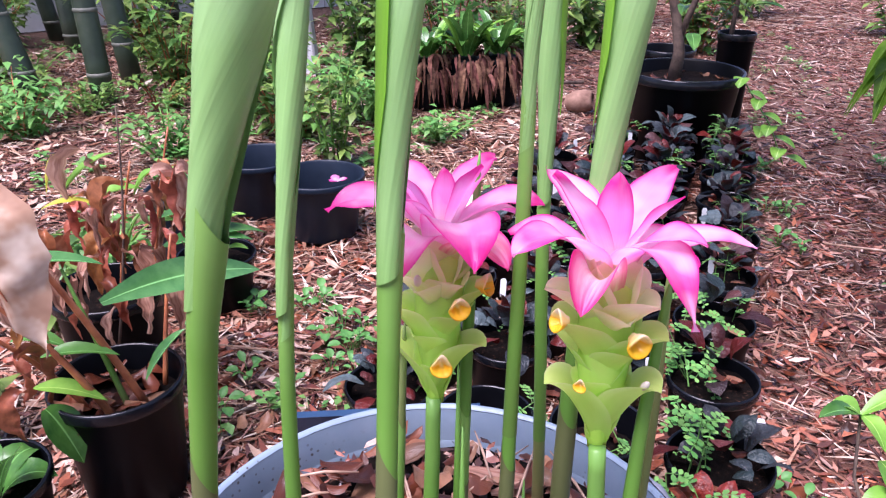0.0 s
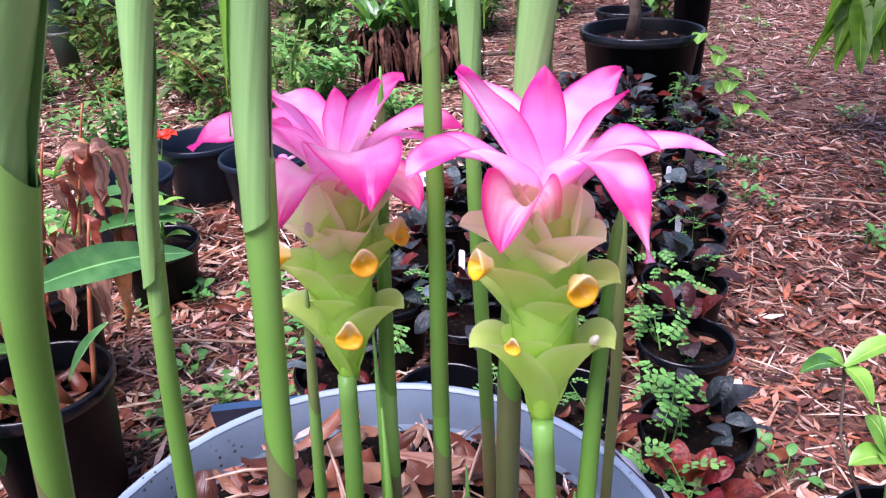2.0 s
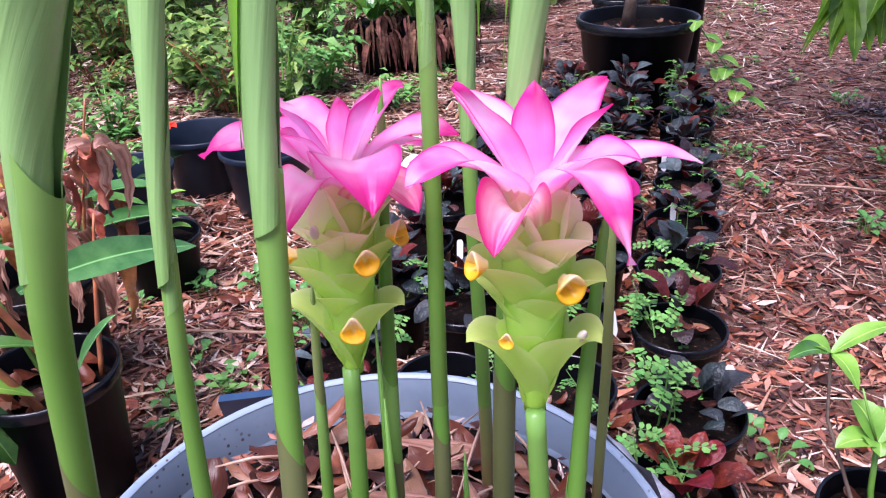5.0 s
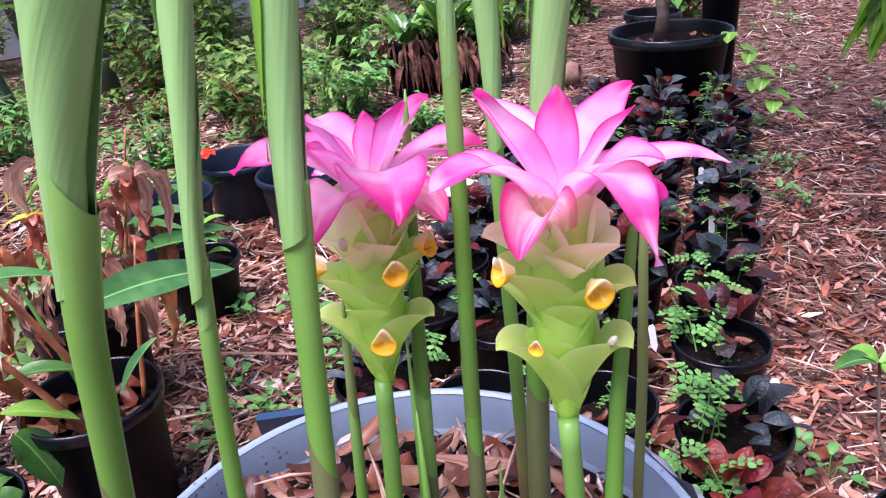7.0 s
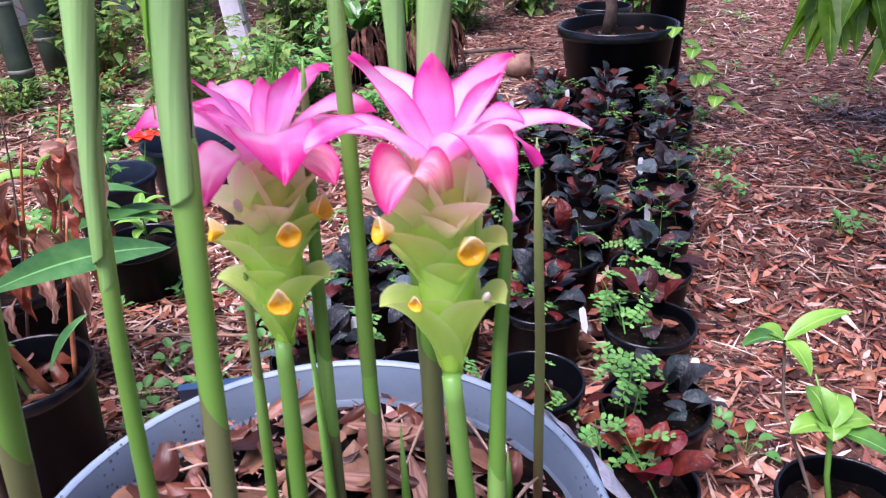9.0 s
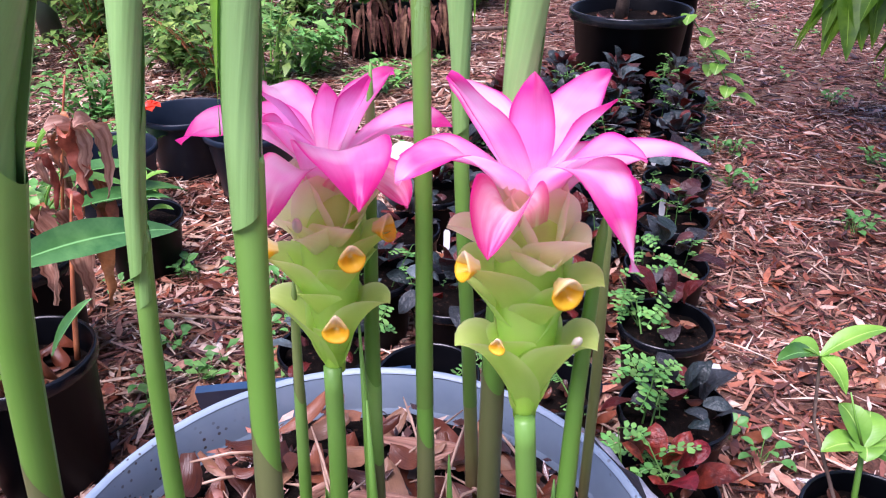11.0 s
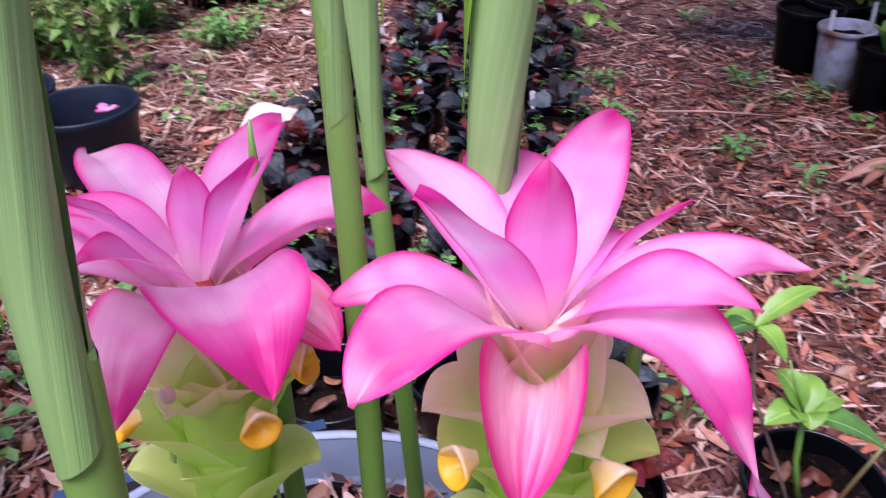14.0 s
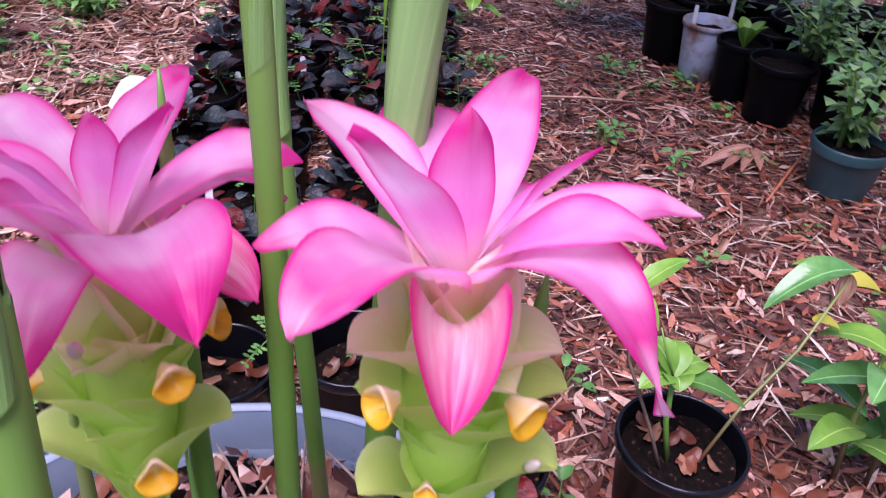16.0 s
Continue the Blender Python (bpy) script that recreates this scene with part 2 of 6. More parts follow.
M_BUCKET = bucket_mat()
M_CLOTH = plain("grey_cloth", [(0.3, (0.25, 0.26, 0.3)), (0.7, (0.4, 0.41, 0.46))], 180.0, 0.9, 0.2, 0.4, see_through=0.1)
def veined(name, dark, light, rough, amount):
    """A leaf with midrib, slanting side veins and a waxy sheen."""
    m, nt, b = mat(name, rough, 0.5)
    u, v = uv_axis(nt, 0), uv_axis(nt, 1)

    def op(kind, a, c=0.0):
        q = nt.nodes.new("ShaderNodeMath")
        q.operation = kind
        for k, x in ((0, a), (1, c)):
            if isinstance(x, float):
                q.inputs[k].default_value = x
            else:
                nt.links.new(x, q.inputs[k])
        return q.outputs[0]
    away = op("ABSOLUTE", op("SUBTRACT", u, 0.5))
    vein = op("SINE", op("SUBTRACT", op("MULTIPLY", v, 95.0), op("MULTIPLY", away, 34.0)))
    n = noise_fac(nt, 22.0, 4.0)
    col = ramp(nt, n, [(0.3, dark), (0.7, light)])
    rnd = nt.nodes.new("ShaderNodeObjectInfo").outputs["Random"]
    col = mix(nt, 0.6, col, ramp(nt, rnd, [(0.0, (0.6, 0.65, 0.6)), (1.0, (1.35, 1.25, 1.1))]), "MULTIPLY")
    rib = ramp(nt, away, [(0.0, (0.75,) * 3), (0.035, (0.0,) * 3)])
    col = mix(nt, rib, col, tuple(min(0.8, 2.2 * c + 0.05) for c in light))
    nt.links.new(col, b.inputs["Base Color"])
    bump(nt, b, op("ADD", op("MULTIPLY", vein, 0.05), n), 0.25, 0.003)
    thin(nt, b, col, amount)
    return m


M_LEAF = veined("green_leaf", (0.03, 0.11, 0.02), (0.085, 0.23, 0.045), 0.27, 0.25)
M_LONG = veined("long_glossy_leaf", (0.05, 0.19, 0.05), (0.13, 0.34, 0.1), 0.18, 0.25)
M_LIME = veined("lime_leaf", (0.11, 0.3, 0.035), (0.22, 0.46, 0.07), 0.38, 0.35)
M_TREE_LEAF = veined("tree_leaf", (0.07, 0.2, 0.015), (0.2, 0.39, 0.035), 0.35, 0.5)
M_WEED = plain("weed_leaf", [(0.3, (0.08, 0.24, 0.05)), (0.7, (0.19, 0.42, 0.11))], 20.0, 0.45, 0.4, 0.0, vary=0.35, island=True, see_through=0.35)
M_DEEP = plain("undergrowth_leaf", [(0.3, (0.05, 0.13, 0.02)), (0.7, (0.2, 0.34, 0.075))], 6.0, 0.4, 0.5, 0.0, vary=0.6, island=True, see_through=0.3)
M_IVY = plain("ivy_leaf", [(0.3, (0.06, 0.15, 0.035)), (0.7, (0.2, 0.36, 0.12))], 8.0, 0.25, 0.6, 0.0, vary=0.5, island=True, see_through=0.2)
M_YELLOW_LEAF = plain("yellow_leaf", [(0.3, (0.42, 0.44, 0.04)), (0.7, (0.6, 0.55, 0.08))], 20.0, 0.4, 0.4, 0.0, see_through=0.35)
M_CANE = plain("brown_cane", [(0.3, (0.24, 0.062, 0.026)), (0.7, (0.48, 0.17, 0.07))], 30.0, 0.4, 0.4, 0.2)
M_BARK = plain("bark", [(0.3, (0.05, 0.035, 0.03)), (0.7, (0.17, 0.12, 0.09))], 30.0, 0.85, 0.2, 0.6)
M_RED = plain("red_petal", [(0.3, (0.7, 0.02, 0.01)), (0.7, (0.85, 0.08, 0.02))], 20.0, 0.4, 0.4, see_through=0.3)
M_WALL = plain("weathered_wall", [(0.3, (0.4, 0.4, 0.38)), (0.7, (0.62, 0.62, 0.6))], 2.0, 0.8, 0.2, 0.2, detail=8.0)
M_POST = plain("white_post_paint", [(0.3, (0.5, 0.5, 0.52)), (0.7, (0.72, 0.72, 0.74))], 12.0, 0.6, 0.3, 0.2)
M_BAMBOO = plain("bamboo_culm", [(0.3, (0.014, 0.024, 0.015)), (0.55, (0.032, 0.05, 0.028)), (0.75, (0.085, 0.078, 0.055))], 5.0, 0.4, 0.5, 0.2)
M_NODE = plain("bamboo_joint", [(0.3, (0.07, 0.08, 0.06)), (0.7, (0.15, 0.15, 0.12))], 20.0, 0.6, 0.3)
M_HUSK = plain("coconut_husk", [(0.3, (0.13, 0.07, 0.05)), (0.7, (0.3, 0.18, 0.13))], 16.0, 0.8, 0.2, 0.4)
M_CREAM_LEAF = plain("cream_dead_leaf", [(0.3, (0.22, 0.1, 0.055)), (0.5, (0.46, 0.28, 0.18)), (0.66, (0.82, 0.7, 0.56))], 7.0, 0.4, 0.5, 0.3, see_through=0.25)
M_PALE_LEAF = plain("bleached_leaf", [(0.3, (0.6, 0.52, 0.42)), (0.7, (0.78, 0.72, 0.64))], 12.0, 0.6, 0.3, 0.2, see_through=0.2)
M_ROOT = plain("fibrous_roots", [(0.3, (0.04, 0.015, 0.01)), (0.7, (0.22, 0.1, 0.065))], 40.0, 0.8, 0.2, 0.6, vary=0.4, island=True)


def dead_leaf_mat():
    m, nt, b = mat("dry_leaf", 0.32, 0.35)
    rnd = nt.nodes.new("ShaderNodeObjectInfo").outputs["Random"]
    base = ramp(nt, rnd, [(0.0, (0.035, 0.012, 0.008)), (0.3, (0.2, 0.055, 0.026)), (0.5, (0.07, 0.022, 0.013)), (0.7, (0.25, 0.085, 0.042)), (0.9, (0.4, 0.22, 0.13)), (1.0, (0.04, 0.016, 0.012))])
    g = noise_fac(nt, 45.0, 4.0)
    col = mix(nt, 0.6, base, ramp(nt, g, [(0.3, (0.3, 0.24, 0.2)), (0.7, (0.95, 0.86, 0.8))]), "MULTIPLY")
    nt.links.new(col, b.inputs["Base Color"])
    bump(nt, b, vein_fac(nt, 14.0), 0.4, 0.002)
    thin(nt, b, col, 0.15)
    return m


M_DRY = dead_leaf_mat()


def tan_leaf_mat():
    m, nt, b = mat("tan_dead_leaf", 0.5, 0.4)
    col = ramp(nt, vein_fac(nt, 9.0), [(0.3, (0.2, 0.1, 0.07)), (0.5, (0.45, 0.26, 0.19)), (0.72, (0.62, 0.45, 0.36))])
    rnd = nt.nodes.new("ShaderNodeObjectInfo").outputs["Random"]
    col = mix(nt, 0.75, col, ramp(nt, rnd, [(0.0, (0.5, 0.36, 0.3)), (0.5, (0.95, 0.72, 0.62)), (1.0, (1.15, 1.1, 1.05))]), "MULTIPLY")
    nt.links.new(col, b.inputs["Base Color"])
    bump(nt, b, vein_fac(nt, 30.0), 0.5, 0.003)
    thin(nt, b, col, 0.25)
    return m


M_TAN = tan_leaf_mat()
M_RUST = plain("rust_dead_leaf", [(0.3, (0.12, 0.036, 0.018)), (0.55, (0.36, 0.115, 0.05)), (0.75, (0.52, 0.26, 0.15))], 30.0, 0.45, 0.5, 0.5, vary=0.4, see_through=0.25)


def begonia_mat():
    """Crinkled dark leaf; the red comes from the thin blade."""
    m, nt, b = mat("bronze_leaf", 0.4, 0.32)
    n = noise_fac(nt, 75.0, 3.0)
    rnd = nt.nodes.new("ShaderNodeObjectInfo").outputs["Random"]
    tint = ramp(nt, rnd, [(0.0, (0.016, 0.028, 0.028)), (0.35, (0.026, 0.032, 0.036)), (0.5, (0.014, 0.014, 0.015)), (0.6, (0.06, 0.006, 0.005)), (0.82, (0.11, 0.012, 0.009)), (0.9, (0.035, 0.05, 0.052)), (1.0, (0.085, 0.12, 0.125))])
    col = mix(nt, 0.6, tint, ramp(nt, n, [(0.3, (0.45, 0.45, 0.45)), (0.7, (1.3, 1.3, 1.35))]), "MULTIPLY")
    nt.links.new(col, b.inputs["Base Color"])
    bump(nt, b, n, 0.9, 0.007)
    thin(nt, b, (0.18, 0.01, 0.006), 0.07)
    return m


M_BRONZE = begonia_mat()
M_CORAL = plain("coral_red_leaf", [(0.3, (0.06, 0.007, 0.005)), (0.7, (0.24, 0.026, 0.016))], 60.0, 0.4, 0.5, 0.8, vary=0.35, see_through=0.3, dist=0.006)


def ground_mat():
    m, nt, b = mat("mulch_ground", 0.7, 0.4)
    big = noise_fac(nt, 1.3, 3.0)
    mid = noise_fac(nt, 26.0, 5.0, rough=0.7, distortion=1.5)
    col = ramp(nt, mid, [(0.3, (0.028, 0.014, 0.01)), (0.5, (0.13, 0.055, 0.035)), (0.7, (0.26, 0.13, 0.09))])
    col = mix(nt, ramp(nt, big, [(0.4, (0,) * 3), (0.7, (0.5,) * 3)]), col, (0.2, 0.14, 0.1))
    nt.links.new(col, b.inputs["Base Color"])
    bump(nt, b, mid, 1.0, 0.02)
    return m


M_GROUND = ground_mat()
M_CHIP = litter_mat("wood_chips", [(0.0, (0.016, 0.006, 0.004)), (0.32, (0.085, 0.027, 0.018)), (0.62, (0.21, 0.072, 0.048)), (0.87, (0.35, 0.16, 0.115)), (1.0, (0.6, 0.46, 0.38))], 0.35, 0.75)
M_FLAKE = litter_mat("bark_flakes", [(0.0, (0.05, 0.014, 0.009)), (0.3, (0.2, 0.055, 0.028)), (0.6, (0.36, 0.12, 0.06)), (0.82, (0.44, 0.22, 0.15)), (1.0, (0.6, 0.45, 0.36))], 0.3, 0.6)
M_STRAW = litter_mat("straw", [(0.0, (0.14, 0.05, 0.03)), (0.4, (0.3, 0.16, 0.1)), (0.75, (0.5, 0.36, 0.26)), (1.0, (0.74, 0.65, 0.54))])

# ---- builders ----
Z = Vector((0, 0, 1))


def mesh_of(name, verts, faces, uvs=None, smooth=True):
    me = bpy.data.meshes.new(name)
    me.from_pydata([tuple(v) for v in verts], [], faces)
    if uvs is not None:
        layer = me.uv_layers.new(name="uv")
        idx = np.empty(len(me.loops), dtype=np.int32)
        me.loops.foreach_get("vertex_index", idx)
        layer.data.foreach_set("uv", np.asarray(uvs, dtype=np.float32)[idx].ravel())
    if smooth:
        me.polygons.foreach_set("use_smooth", [True] * len(me.polygons))
    return me


class Geo:
    """Vertices, faces and uvs gathered for one mesh."""

    def __init__(self):
        self.v, self.f, self.uv = [], [], []

    def add(self, verts, faces, uvs):
        o = len(self.v)
        self.v += verts
        self.f += [tuple(i + o for i in f) for f in faces]
        self.uv += uvs

    def mesh(self, name, smooth=True):
        return mesh_of(name, self.v, self.f, self.uv, smooth)


def tube(geo, path, radii, seg=12, caps=True):
    path = [Vector(p) for p in path]
    n = len(path)
    verts, uvs, faces = [], [], []
    ref = Vector((1, 0.13, 0.07))
    for i, p in enumerate(path):
        t = (path[min(i + 1, n - 1)] - path[max(i - 1, 0)]).normalized()
        s = t.cross(ref).normalized()
        w = t.cross(s)
        for k in range(seg + 1):
            a = 2 * math.pi * k / seg
            verts.append(p + (s * math.cos(a) + w * math.sin(a)) * radii[i])
            uvs.append((k / seg, i / (n - 1)))
    r = seg + 1
    for i in range(n - 1):
        for k in range(seg):
            faces.append((i * r + k, i * r + k + 1, (i + 1) * r + k + 1, (i + 1) * r + k))
    if caps:
        faces.append(tuple(range(seg - 1, -1, -1)))
        faces.append(tuple((n - 1) * r + k for k in range(seg)))
    geo.add(verts, faces, uvs)
    return geo


def lathe(geo, profile, seg=40, squash=None):
    verts, uvs, faces = [], [], []
    n = len(profile)
    for i, (r, z) in enumerate(profile):
        for k in range(seg):
            a = 2 * math.pi * k / seg
            verts.append(Vector((r * math.cos(a), r * math.sin(a), z)))
            uvs.append((k / seg, i / (n - 1)))
    for i in range(n - 1):
        for k in range(seg):
            k2 = (k + 1) % seg
            faces.append((i * seg + k, i * seg + k2, (i + 1) * seg + k2, (i + 1) * seg + k))
    geo.add(verts, faces, uvs)
    return geo


def bezier(a, b, c, n):
    return [a * (1 - s) ** 2 + b * 2 * s * (1 - s) + c * s * s for s in (i / n for i in range(n + 1))]


def bezier3(a, b, c, d, n):
    return [a * (1 - s) ** 3 + b * 3 * s * (1 - s) ** 2 + c * 3 * s * s * (1 - s) + d * s ** 3 for s in (i / n for i in range(n + 1))]


def blade(geo, path, width, side, cup=0.2, nu=6, shape=(0.35, 0.55, 0.9), wave=0.0, seed=0, fold=0.0, twist=0.0):
    """A leaf or bract along path. shape: width at the foot, where it is widest, and how blunt it is."""
    rng = random.Random(seed)
    ph = [rng.uniform(0, 6.28) for _ in range(4)]
    n = len(path) - 1
    foot, wide, blunt = shape
    verts, uvs, faces = [], [], []
    for i, p in enumerate(path):
        s = i / n
        t = (path[min(i + 1, n)] - path[max(i - 1, 0)]).normalized()
        sd_ = (side - t * side.dot(t)).normalized()
        nm = sd_.cross(t).normalized()
        if twist:
            th = twist * s
            sd_, nm = sd_ * math.cos(th) + nm * math.sin(th), nm * math.cos(th) - sd_ * math.sin(th)
        if s < wide:
            w = foot + (1 - foot) * math.sin(0.5 * math.pi * s / wide)
        else:
            q = (s - wide) / (1 - wide)
            w = max(0.0, 1 - q ** (1.0 + 1.2 * blunt)) ** 0.8
        w *= width * 0.5
        for k in range(nu + 1):
            u = 2 * k / nu - 1
            off = cup * w * u * u + fold * w * abs(u)
            off += wave * width * (math.sin(7 * s + ph[0] + 2.2 * u) * 0.5 + math.sin(13 * s + ph[1]) * 0.3 * u) * abs(u)
            verts.append(p + sd_ * (w * u) + nm * off)
            uvs.append((k / nu, s))
    r = nu + 1
    for i in range(n):
        for k in range(nu):
            faces.append((i * r + k, i * r + k + 1, (i + 1) * r + k + 1, (i + 1) * r + k))
    geo.add(verts, faces, uvs)
    return geo


def part(name, geo, material, parent, label="", smooth=True, at=None):
    me = geo.mesh(name, smooth) if isinstance(geo, Geo) else geo
    if not me.materials:
        me.materials.append(material)
    ob = new(name, me)
    ob.parent = parent
    if at is not None:
        ob.matrix_basis = at
    if label:
        tagged(ob, label)
    return ob


def thing(name, label, category, at=(0, 0, 0), group="", rz=0.0):
    ob = new(name)
    ob.empty_display_size = 0.05
    ob.matrix_basis = pose(*at, 0, 0, rz)
    return tagged(ob, label, category, group)


def single(name, geo, material, label, category, group="", kind="", at=None, smooth=True):
    me = geo.mesh(name, smooth) if isinstance(geo, Geo) else geo
    if not me.materials:
        me.materials.append(material)
    ob = new(name, me)
    if at is not None:
        ob.matrix_basis = at
    return tagged(ob, label, category, group, kind)


# ---- ground ----
def ground_height(x, y):
    return 0.012 * noise.noise(Vector((x * 2.1, y * 2.1, 0.0))) + 0.006 * noise.noise(Vector((x * 9, y * 9, 3.0))) - 0.012


def build_ground():
    xs = sorted(set([-400, -120, -40, -15] + [round(-8 + 0.08 * i, 3) for i in range(201)] + [15, 40, 120, 400]))
    ys = sorted(set([-400, -120, -40, -12, -5, -2] + [round(-1 + 0.08 * i, 3) for i in range(125)] + [12, 18, 40, 120, 400]))
    verts = [(x, y, ground_height(x, y) if abs(x) < 9 and -2 < y < 10 else -0.012) for y in ys for x in xs]
    w = len(xs)
    faces = [(j * w + i, j * w + i + 1, (j + 1) * w + i + 1, (j + 1) * w + i) for j in range(len(ys) - 1) for i in range(w - 1)]
    me = mesh_of("ground", verts, faces, [(v[0], v[1]) for v in verts])
    me.materials.append(M_GROUND)
    return tagged(new("ground", me), "reddish brown mulched garden ground under wood chips", "ground", kind="structure")


GROUND = build_ground()

KEEP_OUT = []  # discs (x, y, r) that stand on the ground


def free(x, y, pad=0.0):
    return all((x - a) ** 2 + (y - b) ** 2 > (r + pad) ** 2 for a, b, r in KEEP_OUT)

# ---- grey pot with its soil ----
GP = Vector((0.077, 0.605, 0.0))
GP_R, GP_H, SOIL_Z = 0.242, 0.48, 0.435


def build_grey_pot():
    t = thing("planter", "large light grey plastic planter with a thick rounded rim", "planter", GP)
    g = Geo()
    lathe(g, [(0.0, 0.0), (0.19, 0.0), (0.197, 0.01), (0.228, GP_H - 0.05), (0.23, GP_H - 0.045)], 64)
    lathe(g, [(0.226, SOIL_Z - 0.1), (0.231, GP_H - 0.03), (0.2355, GP_H - 0.005)], 64)
    part("body", g, M_GREY, t)
    g = Geo()
    lathe(g, [(0.2345, GP_H - 0.047), (GP_R + 0.001, GP_H - 0.045), (GP_R + 0.003, GP_H - 0.02), (GP_R + 0.002, GP_H - 0.005), (GP_R, GP_H - 0.001), (GP_R - 0.003, GP_H), (GP_R - 0.0065, GP_H - 0.004)], 64)
    part("rim", g, M_GREY, t)
    g = Geo()
    rings = 14
    verts, faces, uvs = [Vector((0, 0, SOIL_Z))], [], [(0.5, 0.5)]
    for i in range(1, rings + 1):
        r = 0.229 * i / rings
        for k in range(48):
            a = 2 * math.pi * k / 48
            x, y = r * math.cos(a), r * math.sin(a)
            verts.append(Vector((x, y, SOIL_Z + 0.012 * noise.noise(Vector((x * 22, y * 22, 0))) - 0.008 * (r / 0.226) ** 4)))
            uvs.append((0.5 + x, 0.5 + y))
    faces += [(0, 1 + k, 1 + (k + 1) % 48) for k in range(48)]
    for i in range(rings - 1):
        for k in range(48):
            a, b = 1 + i * 48, 1 + (i + 1) * 48
            faces.append((a + k, b + k, b + (k + 1) % 48, a + (k + 1) % 48))
    g.add(verts, faces, uvs)
    part("soil", g, M_SOIL, t, "dark crumbly potting soil")
    return t


build_grey_pot()
KEEP_OUT.append((GP.x, GP.y, 0.21))

# ---- dead leaves, shared shapes ----
DRY = []
for i in range(6):
    rng = random.Random(40 + i)
    L, W = rng.uniform(0.045, 0.075), rng.uniform(0.02, 0.032)
    bend = rng.uniform(-0.012, 0.02)
    p = bezier(Vector((-L / 2, 0, rng.uniform(0, 0.012))), Vector((0, rng.uniform(-0.01, 0.01), bend)), Vector((L / 2, 0, rng.uniform(0, 0.015))), 6)
    g = blade(Geo(), p, W, Vector((0, 1, 0)), cup=rng.uniform(0.15, 0.75), nu=6, shape=(0.45, 0.5, 1.9), wave=0.1, seed=i, twist=rng.uniform(-0.35, 0.35))
    me = g.mesh("dry_leaf")
    me.materials.append(M_DRY)
    DRY.append(me)


def litter_in_pot():
    t = thing("leaf_litter", "brown dead leaves lying on the planter soil", "leaf litter", (GP.x, GP.y, SOIL_Z))
    rng = random.Random(5)
    for i in range(14):
        a, r = rng.uniform(0, 6.283), 0.18 * math.sqrt(rng.random())
        d = rng.uniform(0, 3.14)
        ln = rng.uniform(0.05, 0.11)
        c, v = Vector((r * math.cos(a), r * math.sin(a), rng.uniform(0.022, 0.034))), Vector((math.cos(d), math.sin(d), rng.uniform(-0.12, 0.12))) * ln / 2
        part("dry_leaf", blade(Geo(), bezier(c - v, c + Z * 0.012, c + v, 8), ln * 0.2, Vector((-math.sin(d), math.cos(d), 0.2)), rng.uniform(0.7, 1.5), 6, (0.3, 0.45, 0.4), 0.1, i), M_TAN, t, "curled straw-coloured dead leaf")
    for i in range(150):
        a, r = rng.uniform(0, 6.283), 0.2 * math.sqrt(rng.random())
        x, y = r * math.cos(a), r * math.sin(a)
        part("dry_leaf", rng.choice(DRY), M_DRY, t, at=pose(x, y, rng.uniform(0.01, 0.036), rng.uniform(-24, 24), rng.uniform(-20, 20), rng.uniform(0, 360)) @ Matrix.Scale(rng.uniform(0.55, 1.0), 4))
    for i in range(60):
        a, r = rng.uniform(0, 6.283), 0.19 * math.sqrt(rng.random())
        d = rng.uniform(0, 3.14)
        ln = rng.uniform(0.03, 0.13)
        c = Vector((r * math.cos(a), r * math.sin(a), rng.uniform(0.018, 0.04)))
        v = Vector((math.cos(d), math.sin(d), rng.uniform(-0.1, 0.1))) * ln / 2
        g = tube(Geo(), [c - v, c + Vector((0, 0, 0.004)), c + v], [0.0009, 0.0017, 0.0007], 5)
        part("straw_stalk", g, M_STRAW, t)
    g = Geo()
    for i in range(900):
        a, r = rng.uniform(0, 6.283), 0.22 * math.sqrt(rng.random())
        c = Vector((r * math.cos(a), r * math.sin(a), rng.uniform(0.002, 0.02)))
        d = Vector((rng.uniform(-1, 1), rng.uniform(-1, 1), rng.uniform(-0.5, 0.5))).normalized() * rng.uniform(0.003, 0.014)
        e = d.cross(Vector((rng.uniform(-0.4, 0.4), rng.uniform(-0.4, 0.4), 1))) * rng.uniform(0.2, 0.6)
        g.add([c - d - e * 0.5, c - e, c + d, c + e, c + Vector((0, 0, 0.002))], [(0, 1, 4), (1, 2, 4), (2, 3, 4), (3, 0, 4)], [(0, 0)] * 5)
    part("crumbs", g, M_CHIP, t, "bark crumbs and leaf scraps")
    return t


litter_in_pot()

# ---- the ginger ----
ginger = thing("ginger_plant", "flowering ginger with tall green stalks and pink bracts", "ginger plant", (0, 0, 0))
LEVELS = (0.38, 0.45, 0.52, 0.60, 0.68, 0.76, 0.84, 0.92, 1.0)


def spline(xy, z):
    """The stalk's centre at height z."""
    i = max(0, min(len(LEVELS) - 2, sum(1 for q in LEVELS if q <= z) - 1))
    a, b = xy[i], xy[i + 1]
    s = (z - LEVELS[i]) / (LEVELS[i + 1] - LEVELS[i])
    return Vector((a[0] + (b[0] - a[0]) * s, a[1] + (b[1] - a[1]) * s, z))


